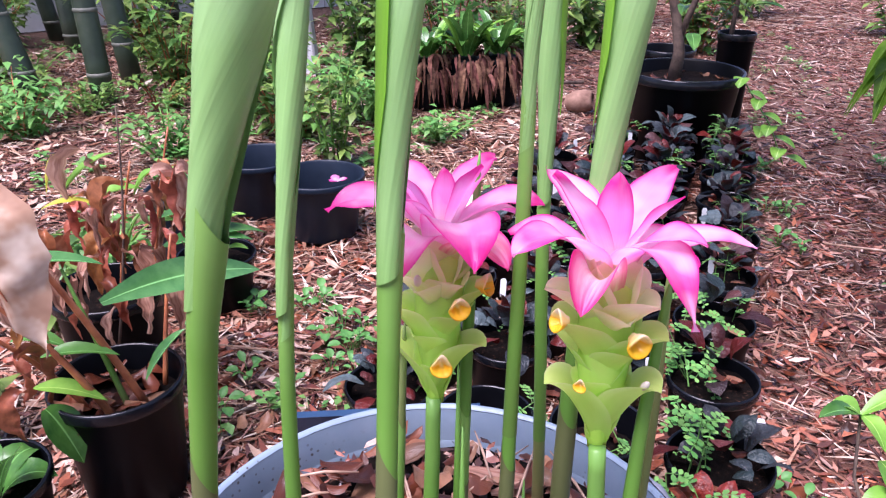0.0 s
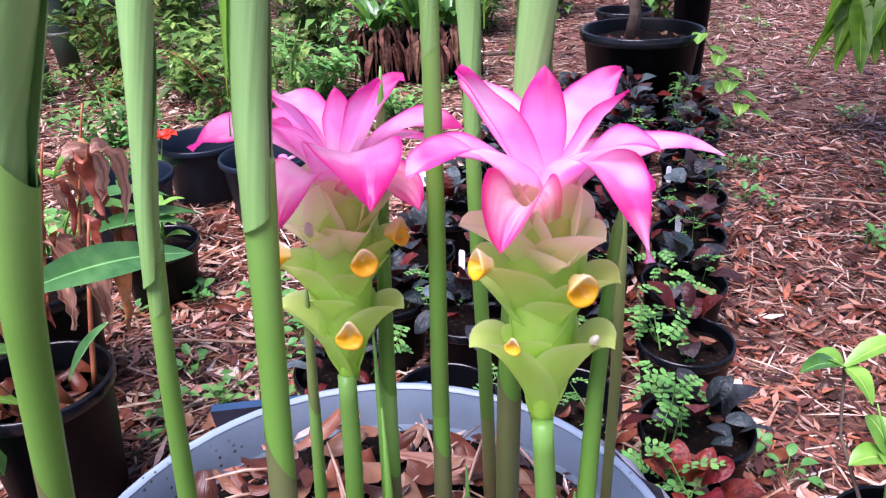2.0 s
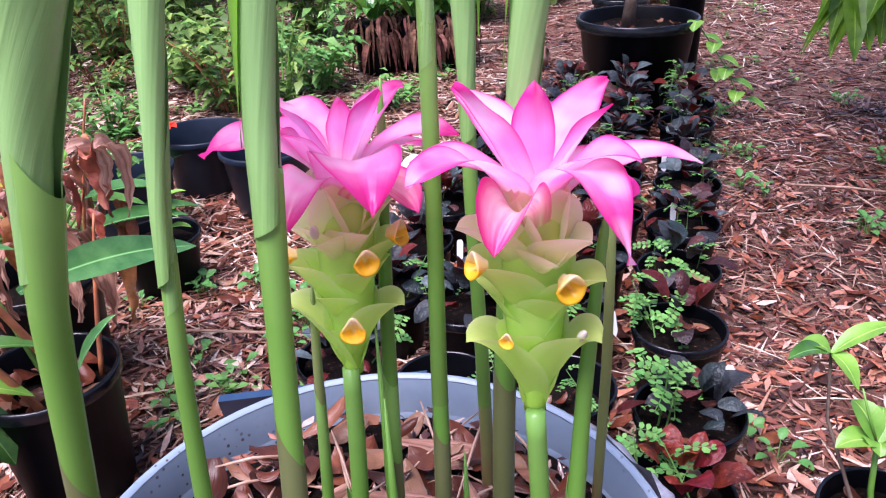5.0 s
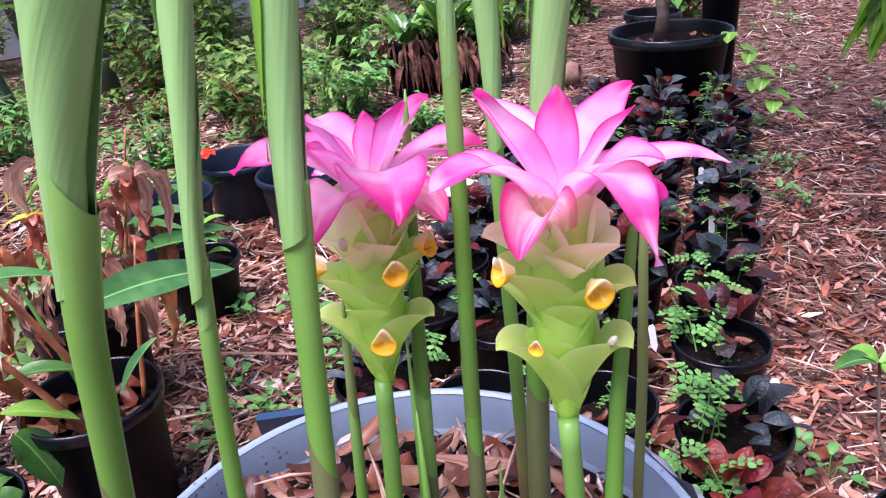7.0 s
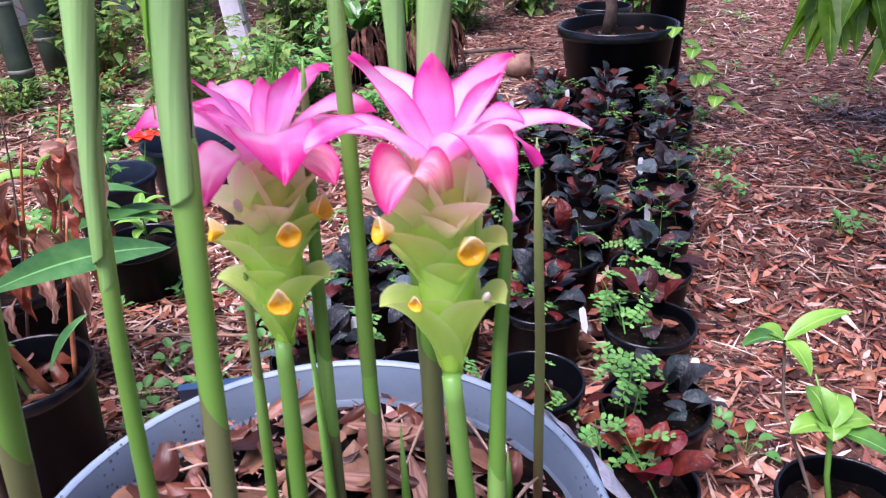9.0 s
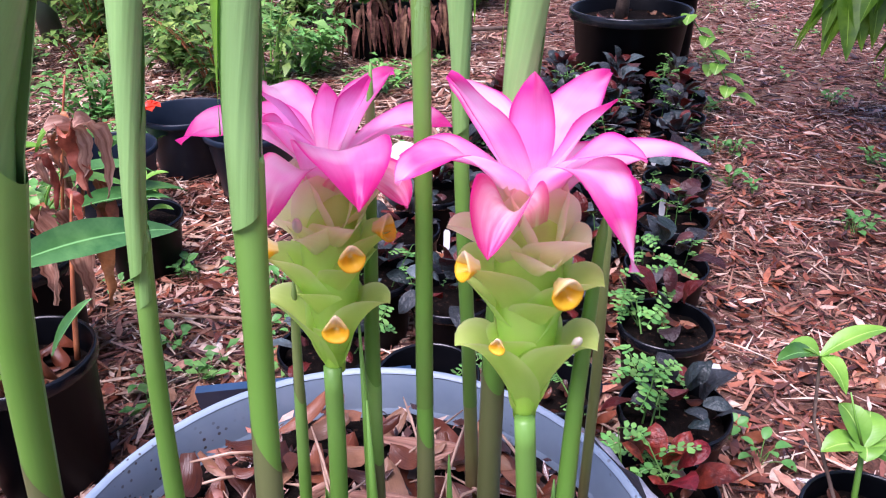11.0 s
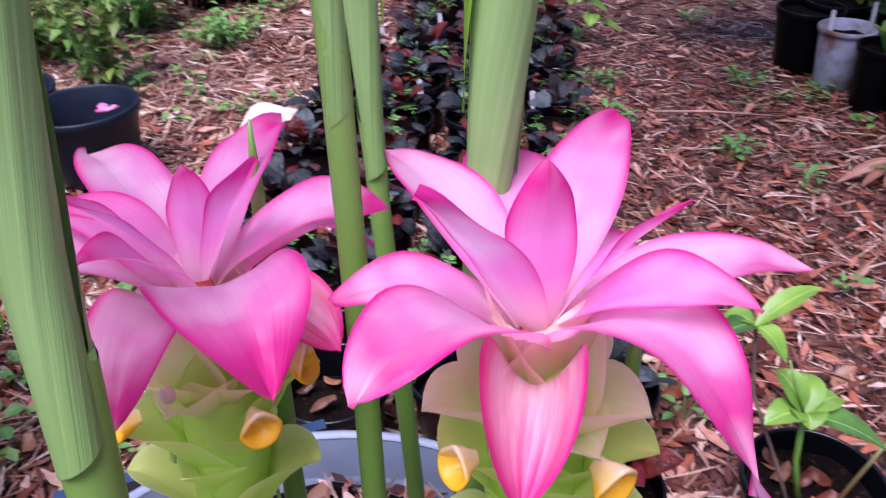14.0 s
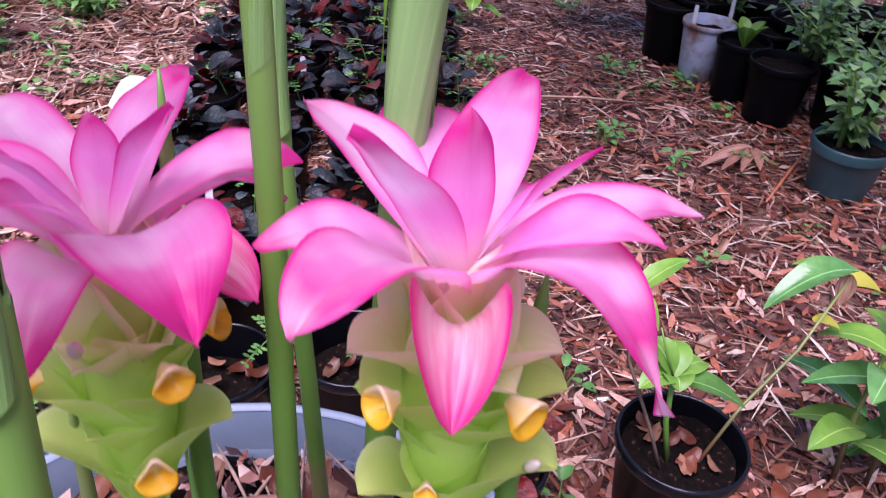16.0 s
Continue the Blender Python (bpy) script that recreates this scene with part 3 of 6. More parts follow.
def stalk(xy, top, radius, material, node_z=(), flare=None, label="", edge=(-4.0, 4.0), ribs=2.5, strip=None, slope=(0.012, 2.3)):
    """One stalk. radius: height to radius. flare: height at which the rolled leaf leaves the sheath."""
    def rad(z):
        for (z0, r0), (z1, r1) in zip(radius, radius[1:]):
            if z <= z1:
                return r0 + (r1 - r0) * max(0.0, (z - z0) / (z1 - z0))
        return radius[-1][1]
    zs = [SOIL_Z - 0.03 + (flare or top) * 0 + i * ((flare or top) - SOIL_Z + 0.03) / 30 for i in range(31)]
    g = tube(Geo(), [spline(xy, z) for z in zs], [rad(z) for z in zs], 16)
    s = part("stalk", g, material, ginger, label)
    for nz, mt in node_z:
        # a lower sheath that ends in a slanting lip
        g = Geo()
        verts, uvs, faces = [], [], []
        n, seg = 8, 16
        z0 = max(SOIL_Z - 0.02, nz - 0.26)
        for i in range(n + 1):
            for k in range(seg + 1):
                a = 2 * math.pi * k / seg
                lip = slope[0] * math.cos(a - slope[1]) + 0.4 * slope[0] * max(0.0, math.cos(a - slope[1])) ** 4
                z = z0 + (nz + lip - z0) * i / n
                c = spline(xy, z)
                r = rad(z) * (1.0 + 0.03 * i / n) + 0.0002
                verts.append(c + Vector((math.cos(a) * r, math.sin(a) * r, 0)))
                uvs.append((k / seg, i / n))
        for i in range(n):
            for k in range(seg):
                faces.append((i * (seg + 1) + k, i * (seg + 1) + k + 1, (i + 1) * (seg + 1) + k + 1, (i + 1) * (seg + 1) + k))
        g.add(verts, faces, uvs)
        part("sheath", g, mt, s)
    if flare:
        g = Geo()
        verts, uvs, faces = [], [], []
        n, seg = 26, 26
        turns = 1.35
        for i in range(n + 1):
            z = flare - 0.05 + (top - flare + 0.05) * i / n
            c = spline(xy, z)
            for k in range(seg + 1):
                a = edge[0] + edge[1] * (i / n) - turns * 2 * math.pi * (1 - k / seg)
                out = min(1.0, max(0.0, (z - flare - 0.045) / 0.06))
                r = rad(z) * (0.97 + (0.03 + 0.1 * out) * k / seg + 0.9 * out * max(0.0, k / seg - 0.93)) + 0.028 * rad(z) * math.sin(4 * (a - ribs * i / n)) * out
                lip = 0.03 * (k / seg) * (1 - i / n)
                cc = c + Vector((math.cos(a) * r, math.sin(a) * r, lip))
                verts.append(cc)
                uvs.append(((a - ribs * i / n) / 8.48, i / n))
        for i in range(n):
            for k in range(seg):
                faces.append((i * (seg + 1) + k, i * (seg + 1) + k + 1, (i + 1) * (seg + 1) + k + 1, (i + 1) * (seg + 1) + k))
        g.add(verts, faces, uvs)
        part("rolled_leaf", g, M_SHEATH, s, "pale green rolled leaf, ribbed lengthwise")
    if strip:
        # the bright upper face of the leaf, bared along one side
        z0, az, wide = strip
        verts, uvs, faces = [], [], []
        for i in range(19):
            f = i / 18
            z = z0 + (top - z0) * f
            c = spline(xy, z)
            for k in range(9):
                u = k / 8
                a = az + wide * min(1.0, 2.6 * f) * (u - 0.5) * 2
                r = rad(z) * (1.2 + 0.1 * u * u)
                verts.append(c + Vector((math.cos(a) * r, math.sin(a) * r, 0)))
                uvs.append((u * 0.25, f))
        for i in range(18):
            for k in range(8):
                faces.append((i * 9 + k, i * 9 + k + 1, (i + 1) * 9 + k + 1, (i + 1) * 9 + k))
        g = Geo()
        g.add(verts, faces, uvs)
        part("leaf_margin", g, M_MARGIN, s, "bright lime leaf margin")
    return s


SA = [(-0.111, 0.529), (-0.101, 0.527), (-0.092, 0.525), (-0.082, 0.524), (-0.072, 0.523), (-0.062, 0.523), (-0.047, 0.526), (-0.028, 0.532), (-0.009, 0.538)]
SB = [(-0.036, 0.562), (-0.036, 0.571), (-0.036, 0.581), (-0.036, 0.592), (-0.036, 0.605), (-0.034, 0.621), (-0.029, 0.640), (-0.024, 0.659), (-0.019, 0.677)]
SC = [(0.044, 0.476), (0.047, 0.487), (0.049, 0.499), (0.052, 0.511), (0.054, 0.524), (0.056, 0.537), (0.058, 0.552), (0.063, 0.566), (0.069, 0.582)]
SD = [(0.096, 0.599), (0.098, 0.607), (0.099, 0.614), (0.100, 0.622), (0.102, 0.631), (0.105, 0.641), (0.109, 0.651), (0.114, 0.660), (0.119, 0.669)]
SE = [(0.131, 0.584), (0.133, 0.587), (0.135, 0.590), (0.137, 0.593), (0.138, 0.597), (0.140, 0.601), (0.141, 0.604), (0.142, 0.607), (0.145, 0.611)]
SF = [(0.171, 0.697), (0.171, 0.705), (0.170, 0.713), (0.168, 0.721), (0.165, 0.730), (0.163, 0.739), (0.163, 0.748), (0.161, 0.757), (0.160, 0.764)]
SH = [(0.168, 0.598), (0.174, 0.598), (0.179, 0.597), (0.180, 0.598), (0.182, 0.601), (0.187, 0.606), (0.194, 0.612), (0.201, 0.618), (0.208, 0.624)]
SI = [(0.214, 0.522), (0.217, 0.530), (0.220, 0.537), (0.223, 0.546), (0.227, 0.556), (0.234, 0.566), (0.243, 0.576), (0.253, 0.585), (0.263, 0.595)]
SJ = [(0.263, 0.678), (0.264, 0.679), (0.265, 0.680), (0.266, 0.681), (0.265, 0.683), (0.264, 0.685), (0.263, 0.686), (0.262, 0.688), (0.261, 0.689)]
SK = [(0.036, 0.619), (0.040, 0.621), (0.044, 0.623), (0.048, 0.625), (0.052, 0.627), (0.057, 0.629), (0.062, 0.632), (0.067, 0.634), (0.072, 0.637)]
SP1 = [(0.071, 0.573), (0.073, 0.581), (0.074, 0.590), (0.077, 0.599), (0.078, 0.609), (0.080, 0.617), (0.081, 0.625), (0.082, 0.633), (0.083, 0.641)]
SP2 = [(0.213, 0.535), (0.209, 0.536), (0.205, 0.538), (0.200, 0.541), (0.196, 0.544), (0.192, 0.547), (0.187, 0.551), (0.182, 0.554), (0.178, 0.558)]

stalk(SA, 1.03, [(0.4, 0.0095), (0.6, 0.0085), (0.76, 0.0095), (0.84, 0.0125), (0.92, 0.0185), (1.0, 0.024), (1.16, 0.03)], M_STEM, [(0.845, M_LOWER), (0.65, M_DUN)], flare=0.82, edge=(-4.2, 0.6), ribs=4.6, slope=(0.018, 3.3))
stalk(SB, 1.03, [(0.4, 0.0065), (0.7, 0.0057), (0.76, 0.0062), (0.84, 0.0085), (0.9, 0.0108), (1.0, 0.0125), (1.16, 0.02)], M_STEM, [(0.755, M_LOWER), (0.5, M_DUN)], flare=0.755, edge=(-7.07, 7.1), ribs=2.9)
stalk(SC, 1.03, [(0.4, 0.0082), (0.7, 0.007), (0.76, 0.0072), (0.84, 0.009), (0.92, 0.0112), (1.0, 0.015), (1.16, 0.022)], M_STEM, [(0.84, M_LOWER), (0.67, M_DUN)], flare=0.83, edge=(-5.0, 3.0), strip=(0.842, -2.55, 0.62), slope=(0.014, 3.3))
stalk(SD, 0.848, [(0.4, 0.0062), (0.66, 0.0053), (0.76, 0.0042), (0.82, 0.0028), (0.848, 0.0006)], M_STEM, [(0.645, M_LOWER), (0.58, M_DUN)])
stalk(SE, 1.03, [(0.4, 0.0062), (0.6, 0.0056), (0.76, 0.0048), (0.9, 0.0046), (1.0, 0.007), (1.16, 0.014)], M_STEM, [(0.62, M_DUN), (0.9, M_LOWER)], flare=0.9)
stalk(SF, 1.03, [(0.4, 0.0062), (0.6, 0.0055), (0.78, 0.0055), (0.84, 0.0082), (0.9, 0.0105), (1.0, 0.012), (1.16, 0.02)], M_BROWN_STEM, [(0.8, M_LOWER)], flare=0.8, edge=(-6.5, 5.3), strip=(0.85, -0.35, 0.5))
stalk(SH, 1.03, [(0.4, 0.008), (0.7, 0.0072), (0.8, 0.008), (0.84, 0.0095), (0.9, 0.0115), (1.0, 0.0165), (1.16, 0.025)], M_STEM, [(0.66, M_DUN)], flare=0.82, edge=(-5.0, 3.0), strip=(0.86, 3.3, 0.6))
stalk(SI, 0.79, [(0.4, 0.0066), (0.6, 0.0058), (0.7, 0.0046), (0.78, 0.0028), (0.79, 0.0006)], M_STEM, [(0.6, M_LOWER)])
stalk(SJ, 0.775, [(0.4, 0.0044), (0.6, 0.0042), (0.7, 0.0036), (0.76, 0.0016), (0.775, 0.0005)], M_BROWN_STEM)
stalk(SK, 0.715, [(0.4, 0.0052), (0.6, 0.004), (0.69, 0.003), (0.715, 0.0008)], M_BROWN_STEM, [(0.63, M_LOWER)])
for q, h in (((0.1, 0.573), 0.655), ((0.0, 0.545), 0.53), ((0.095, 0.6), 0.70), ((0.15, 0.615), 0.57), ((0.235, 0.66), 0.5)):
    g = tube(Geo(), [(q[0], q[1], SOIL_Z - 0.02), (q[0] + 0.002, q[1] + 0.004, (SOIL_Z + h) / 2), (q[0] + 0.002, q[1] + 0.008, h)], [0.0042, 0.0036, 0.0006], 8)
    part("shoot", g, M_STEM, ginger)


def petal(geo, path, width, side, cup, wave, seed, twist, foot=0.5, wide=0.6, blunt=2.2, hold=0.0, curl=0.0):
    """A fleshy bract: spoon-shaped, with a soft keel, an uneven margin and a short point.
    cup: how far the margins rise at the end; hold: how far they clasp the axis at the foot; curl: the margin's outward roll."""
    rng = random.Random(seed)
    ph = [rng.uniform(0, 6.28) for _ in range(4)]
    skew = rng.uniform(-0.1, 0.1)
    n, nu = len(path) - 1, 16
    verts, uvs, faces = [], [], []
    for i, p in enumerate(path):
        f = i / n
        t = (path[min(i + 1, n)] - path[max(i - 1, 0)]).normalized()
        sd_ = (side - t * side.dot(t)).normalized()
        nm = sd_.cross(t).normalized()
        th = twist * min(1.0, f * 1.4)
        sd_, nm = sd_ * math.cos(th) + nm * math.sin(th), nm * math.cos(th) - sd_ * math.sin(th)
        if f < wide:
            w = foot + (1 - foot) * math.sin(0.5 * math.pi * f / wide)
        else:
            q = (f - wide) / (1 - wide)
            w = max(0.0, 1 - q ** blunt) ** 0.78 * (1 - 0.22 * q * q)
        w *= width * 0.5
        bend = hold * (1 - f) ** 2 + cup * min(1.0, 1.6 * f)
        for k in range(nu + 1):
            u = 2 * k / nu - 1
            e = abs(u)
            off = bend * w * u * u - curl * w * e ** 5 * min(1.0, 2 * f)
            off += wave * width * u * u * f * (0.6 * math.sin(6 * f + ph[0] + 1.5 * u) + 0.4 * math.sin(13 * f + ph[1] + (2 if u > 0 else 0)))
            off -= 0.035 * width * math.exp(-25 * u * u) * f
            ww = w * (1 + 0.05 * math.sin(9 * f + ph[2] + (1.7 if u > 0 else 0)) * e)
            q = p + sd_ * (ww * u + skew * width * f * (1 - f)) + nm * off
            verts.append(q + nm * 0.0009 * f * noise.noise(q * 60.0))
            uvs.append((k / nu, f))
    r = nu + 1
    for i in range(n):
        for k in range(nu):
            faces.append((i * r + k, i * r + k + 1, (i + 1) * r + k + 1, (i + 1) * r + k))
    geo.add(verts, faces, uvs)
    return geo


def flat_way(v):
    return Vector((v.x, v.y, 0)).normalized()


def pink_bract(parent, axis, tip, width, lift, az, cup, twist, seed, blunt=1.8, name="pink_bract", material=None, drop=0.004, hold=0.7, curl=0.1, wave=0.12, foot=0.45):
    """A bract of the crown: it rises beside the axis, leans out and ends at its tip."""
    tip = Vector(tip)
    d = flat_way(tip - axis) if az is None else flat_way(Vector((math.sin(radians(az)), -math.cos(radians(az)), 0)))
    side = Vector((d.y, -d.x, 0))
    base = axis - Z * drop + d * (0.004 + 0.25 * drop)
    out = tip - base
    c1 = base + out * (0.3 - 6 * drop) + Z * (lift * 0.9 + 0.004 + 0.8 * drop)
    c2 = base + out * 0.7 + Z * (lift * 1.3 + 0.3 * drop)
    return part(name, petal(Geo(), bezier3(base, c1, c2, tip, 24), width, side, cup, wave, seed, radians(twist), foot, 0.5, blunt, hold, curl), material or M_PINK, parent)


def green_bract(parent, axis, tip, width, low, material, seed, lip=0.006, cup=0.45, name="green_bract", blunt=2.2):
    """A pocket bract: it clasps the spike from low below, swells, and turns its rounded lip outward."""
    tip = Vector(tip)
    d = flat_way(tip - axis(tip.z))
    base = axis(tip.z - low) + d * 0.004
    reach = Vector((tip.x - base.x, tip.y - base.y, 0)).length
    c1 = base + Z * low * 0.45 + d * 0.2 * reach
    c2 = tip - d * 0.36 * reach + Z * (lip - 0.2 * low)
    side = Vector((d.y, -d.x, 0))
    return part(name, petal(Geo(), bezier3(base, c1, c2, tip, 20), width * 0.9, side, cup + 0.2, 0.05, seed, 0.0, 0.3, 0.62, blunt, 1.7, 0.12), material, parent)


def yellow(parent, at, towards, size, seed):
    """A small flower: a cream hood over an open mouth, and a rounded yellow lip."""
    d = Vector(towards).normalized()
    at = Vector(at)
    side = d.cross(Z).normalized()
    up = side.cross(d)
    verts, uvs, faces = [], [], []
    seg = 24
    rings = ((0.4, -1.2), (0.55, -0.8), (0.86, -0.35), (1.04, -0.1), (1.1, 0.04), (1.0, 0.12), (0.84, 0.05), (0.6, -0.22), (0.36, -0.6), (0.02, -0.75))
    for i, (r0, ahead) in enumerate(rings):
        for k in range(seg + 1):
            a = 2 * math.pi * k / seg
            rise = math.sin(a)
            hood = max(0.0, rise)
            r = size * r0 * (1 + 0.05 * math.sin(3 * a + seed))
            x = math.cos(a) * r * (1 - 0.32 * hood)
            y = rise * r * (1 + 0.3 * hood ** 3)
            if rise < 0:
                y *= 0.86 + 0.1 * abs(math.cos(a))
            fwd = size * (ahead + (0.15 * hood if 2 < i < 8 else 0.0) + (0.28 * max(0.0, -rise) if 2 < i < 7 else 0.0))
            verts.append(at + d * fwd + side * x + up * y)
            low = min(1.0, max(0.0, 1.05 - 1.1 * rise))
            uvs.append((0.5, 0.12 + 0.86 * low * min(1.0, (i + 2) / 4) if i < 9 else 0.5))
    for i in range(len(rings) - 1):
        for k in range(seg):
            faces.append((i * (seg + 1) + k, i * (seg + 1) + k + 1, (i + 1) * (seg + 1) + k + 1, (i + 1) * (seg + 1) + k))
    g = Geo()
    g.add(verts, faces, uvs)
    return part("flower", g, M_YELLOW, parent, "small yellow flower in the bract pocket")


def core_radius(f):
    table = ((0.0, 0.0066), (0.12, 0.0095), (0.3, 0.0165), (0.55, 0.0185), (0.68, 0.0165), (0.74, 0.011), (0.78, 0.001), (1.0, 0.001))
    for (a, q), (b, r) in zip(table, table[1:]):
        if f <= b:
            return q + (r - q) * max(0.0, (f - a) / (b - a))
    return 0.003


def inflorescence(stem_xy, neck, crown, name_seed, green, pinks, hood, pales, flowers, buds):
    """A spike on its own stalk: green pockets below, pale ones above them, pink bracts on top."""
    def axis(z):
        return neck.lerp(crown, (z - neck.z) / (crown.z - neck.z))
    zs = [SOIL_Z - 0.02 + i * (neck.z - SOIL_Z + 0.02) / 14 for i in range(15)]
    g = tube(Geo(), [spline(stem_xy, z) for z in zs], [0.0068 - 0.0008 * i / 14 for i in range(15)], 14)
    spike = part("flower_spike", g, M_STEM, ginger, "pink and green ginger flower spike")
    for k, (hz, az) in enumerate(((0.56, 2.5), (0.52, -0.6))):
        c = spline(stem_xy, SOIL_Z)
        e = spline(stem_xy, hz) + Vector((math.cos(az), math.sin(az), 0)) * 0.014
        part("sheath", blade(Geo(), bezier(c, spline(stem_xy, (SOIL_Z + hz) / 2) + Vector((math.cos(az), math.sin(az), 0)) * 0.009, e, 12), 0.022, Vector((-math.sin(az), math.cos(az), 0)), -0.9, 8, (0.9, 0.4, 0.5), 0.02, k + name_seed), M_LOWER, spike)
    fs = [-0.03 + 0.045 * i for i in range(18)]
    part("core", tube(Geo(), [neck.lerp(crown, f) for f in fs], [core_radius(max(0.0, f)) for f in fs], 20), M_GREEN_BRACT, spike)
    part("throat", tube(Geo(), [neck.lerp(crown, 0.72), neck.lerp(crown, 0.8), neck.lerp(crown, 0.87)], [0.006, 0.005, 0.0015], 8), M_THROAT, spike, "salmon-orange inner bracts")
    for i, (tip, w, low, lip) in enumerate(green):
        green_bract(spike, axis, tip, w, low, M_GREEN_BRACT, 90 + i + name_seed, lip)
    for i, (tip, w, low, lip, cup) in enumerate(pales):
        green_bract(spike, axis, tip, w, low, M_PALE, 190 + i + name_seed, lip, cup, "pale_bract")
    for i in range(4):
        # pale bracts that close the spike under the crown
        a, zt = radians(90 * i + 20 * name_seed), crown.z - 0.026 + 0.003 * (i % 2)
        c = axis(zt)
        green_bract(spike, axis, c + Vector((math.cos(a), math.sin(a), 0)) * 0.0175, 0.054, 0.062, M_COLLAR, 290 + i + name_seed, -0.006, 0.55, "pale_bract", 3.0)
    for i, (tip, w, zb, lift, az, cup, twist, *blunt) in enumerate(pinks):
        low = lift > 0.018  # the outer ring starts lower and clasps the spike
        pink_bract(spike, axis(zb), tip, w, lift, az, cup, twist, 11 * i + name_seed, *blunt, drop=0.014 if low else 0.005, foot=0.5 if low else 0.4, hold=0.25)
    tip, w, zb, lift, cup = hood
    pink_bract(spike, axis(zb), tip, w, lift, None, cup, 0, 5 + name_seed, 3.4, "hooded_bract", M_BLUSH, drop=0.016, foot=0.5, wave=0.1)
    for at, d, s in buds:
        at, d = Vector(at), Vector(d).normalized()
        part("bud", tube(Geo(), [at - d * s, at, at + d * s, at + d * s * 1.8, at + d * s * 2.1], [s * 0.6, s * 0.8, s * 0.75, s * 0.45, s * 0.05], 10), M_BUD, spike, "small pale closed bud")
    for i, (at, to, s) in enumerate(flowers):
        yellow(spike, at, to, s * 0.9, i)
    return spike


# pockets: tip, width, how far below the tip they start, lift of the lip; crown: tip, width, foot height, arch, turn, cup, twist
inflorescence(
    SP2, Vector((0.197, 0.553, 0.672)), Vector((0.196, 0.562, 0.842)), 3,
    [((0.157, 0.541, 0.726), 0.040, 0.056, 0.014), ((0.230, 0.527, 0.732), 0.042, 0.062, 0.014), ((0.196, 0.585, 0.73), 0.042, 0.055, 0.006),
     ((0.175, 0.533, 0.733), 0.030, 0.040, 0.002), ((0.226, 0.566, 0.748), 0.040, 0.05, 0.006), ((0.163, 0.571, 0.75), 0.04, 0.05, 0.006), ((0.210, 0.527, 0.757), 0.034, 0.045, 0.0),
     ((0.159, 0.537, 0.773), 0.046, 0.060, 0.010), ((0.232, 0.534, 0.766), 0.038, 0.052, 0.008), ((0.205, 0.590, 0.772), 0.046, 0.055, 0.006)],
    [((0.278, 0.543, 0.826), 0.026, 0.808, 0.012, None, 0.3, -10), ((0.233, 0.486, 0.801), 0.034, 0.808, 0.034, None, 0.3, 8), ((0.1325, 0.510, 0.832), 0.037, 0.808, 0.0185, None, 0.25, -8, 2.2),
     ((0.1955, 0.558, 0.867), 0.023, 0.814, 0.0, 0, 0.3, 0), ((0.2435, 0.622, 0.849), 0.029, 0.81, 0.010, None, 0.35, 0),
     ((0.1555, 0.541, 0.871), 0.025, 0.812, 0.002, -35, 0.3, 8), ((0.1555, 0.612, 0.849), 0.029, 0.81, 0.010, None, 0.3, 0), ((0.231, 0.540, 0.859), 0.018, 0.812, 0.002, None, 0.4, 14),
     ((0.240, 0.512, 0.840), 0.024, 0.81, 0.012, None, 0.35, -14), ((0.131, 0.566, 0.822), 0.025, 0.805, 0.012, None, 0.3, 10), ((0.254, 0.579, 0.793), 0.032, 0.803, 0.024, None, 0.3, 0),
     ((0.20, 0.635, 0.83), 0.036, 0.80, 0.019, None, 0.3, 0)],
    ((0.1715, 0.494, 0.803), 0.028, 0.792, 0.018, 1.25),
    [((0.154, 0.541, 0.796), 0.034, 0.05, 0.002, 0.5), ((0.222, 0.526, 0.793), 0.036, 0.05, 0.0, 0.6), ((0.205, 0.522, 0.783), 0.032, 0.034, 0.0, 0.6)],
    [((0.212, 0.523, 0.767), (0.35, -1, -0.15), 0.0088), ((0.162, 0.533, 0.777), (-1, -0.5, 0.2), 0.0075), ((0.179, 0.529, 0.732), (-0.4, -1, 0.1), 0.0045)],
    [((0.219, 0.528, 0.735), (0.3, -0.6, 1), 0.003)])
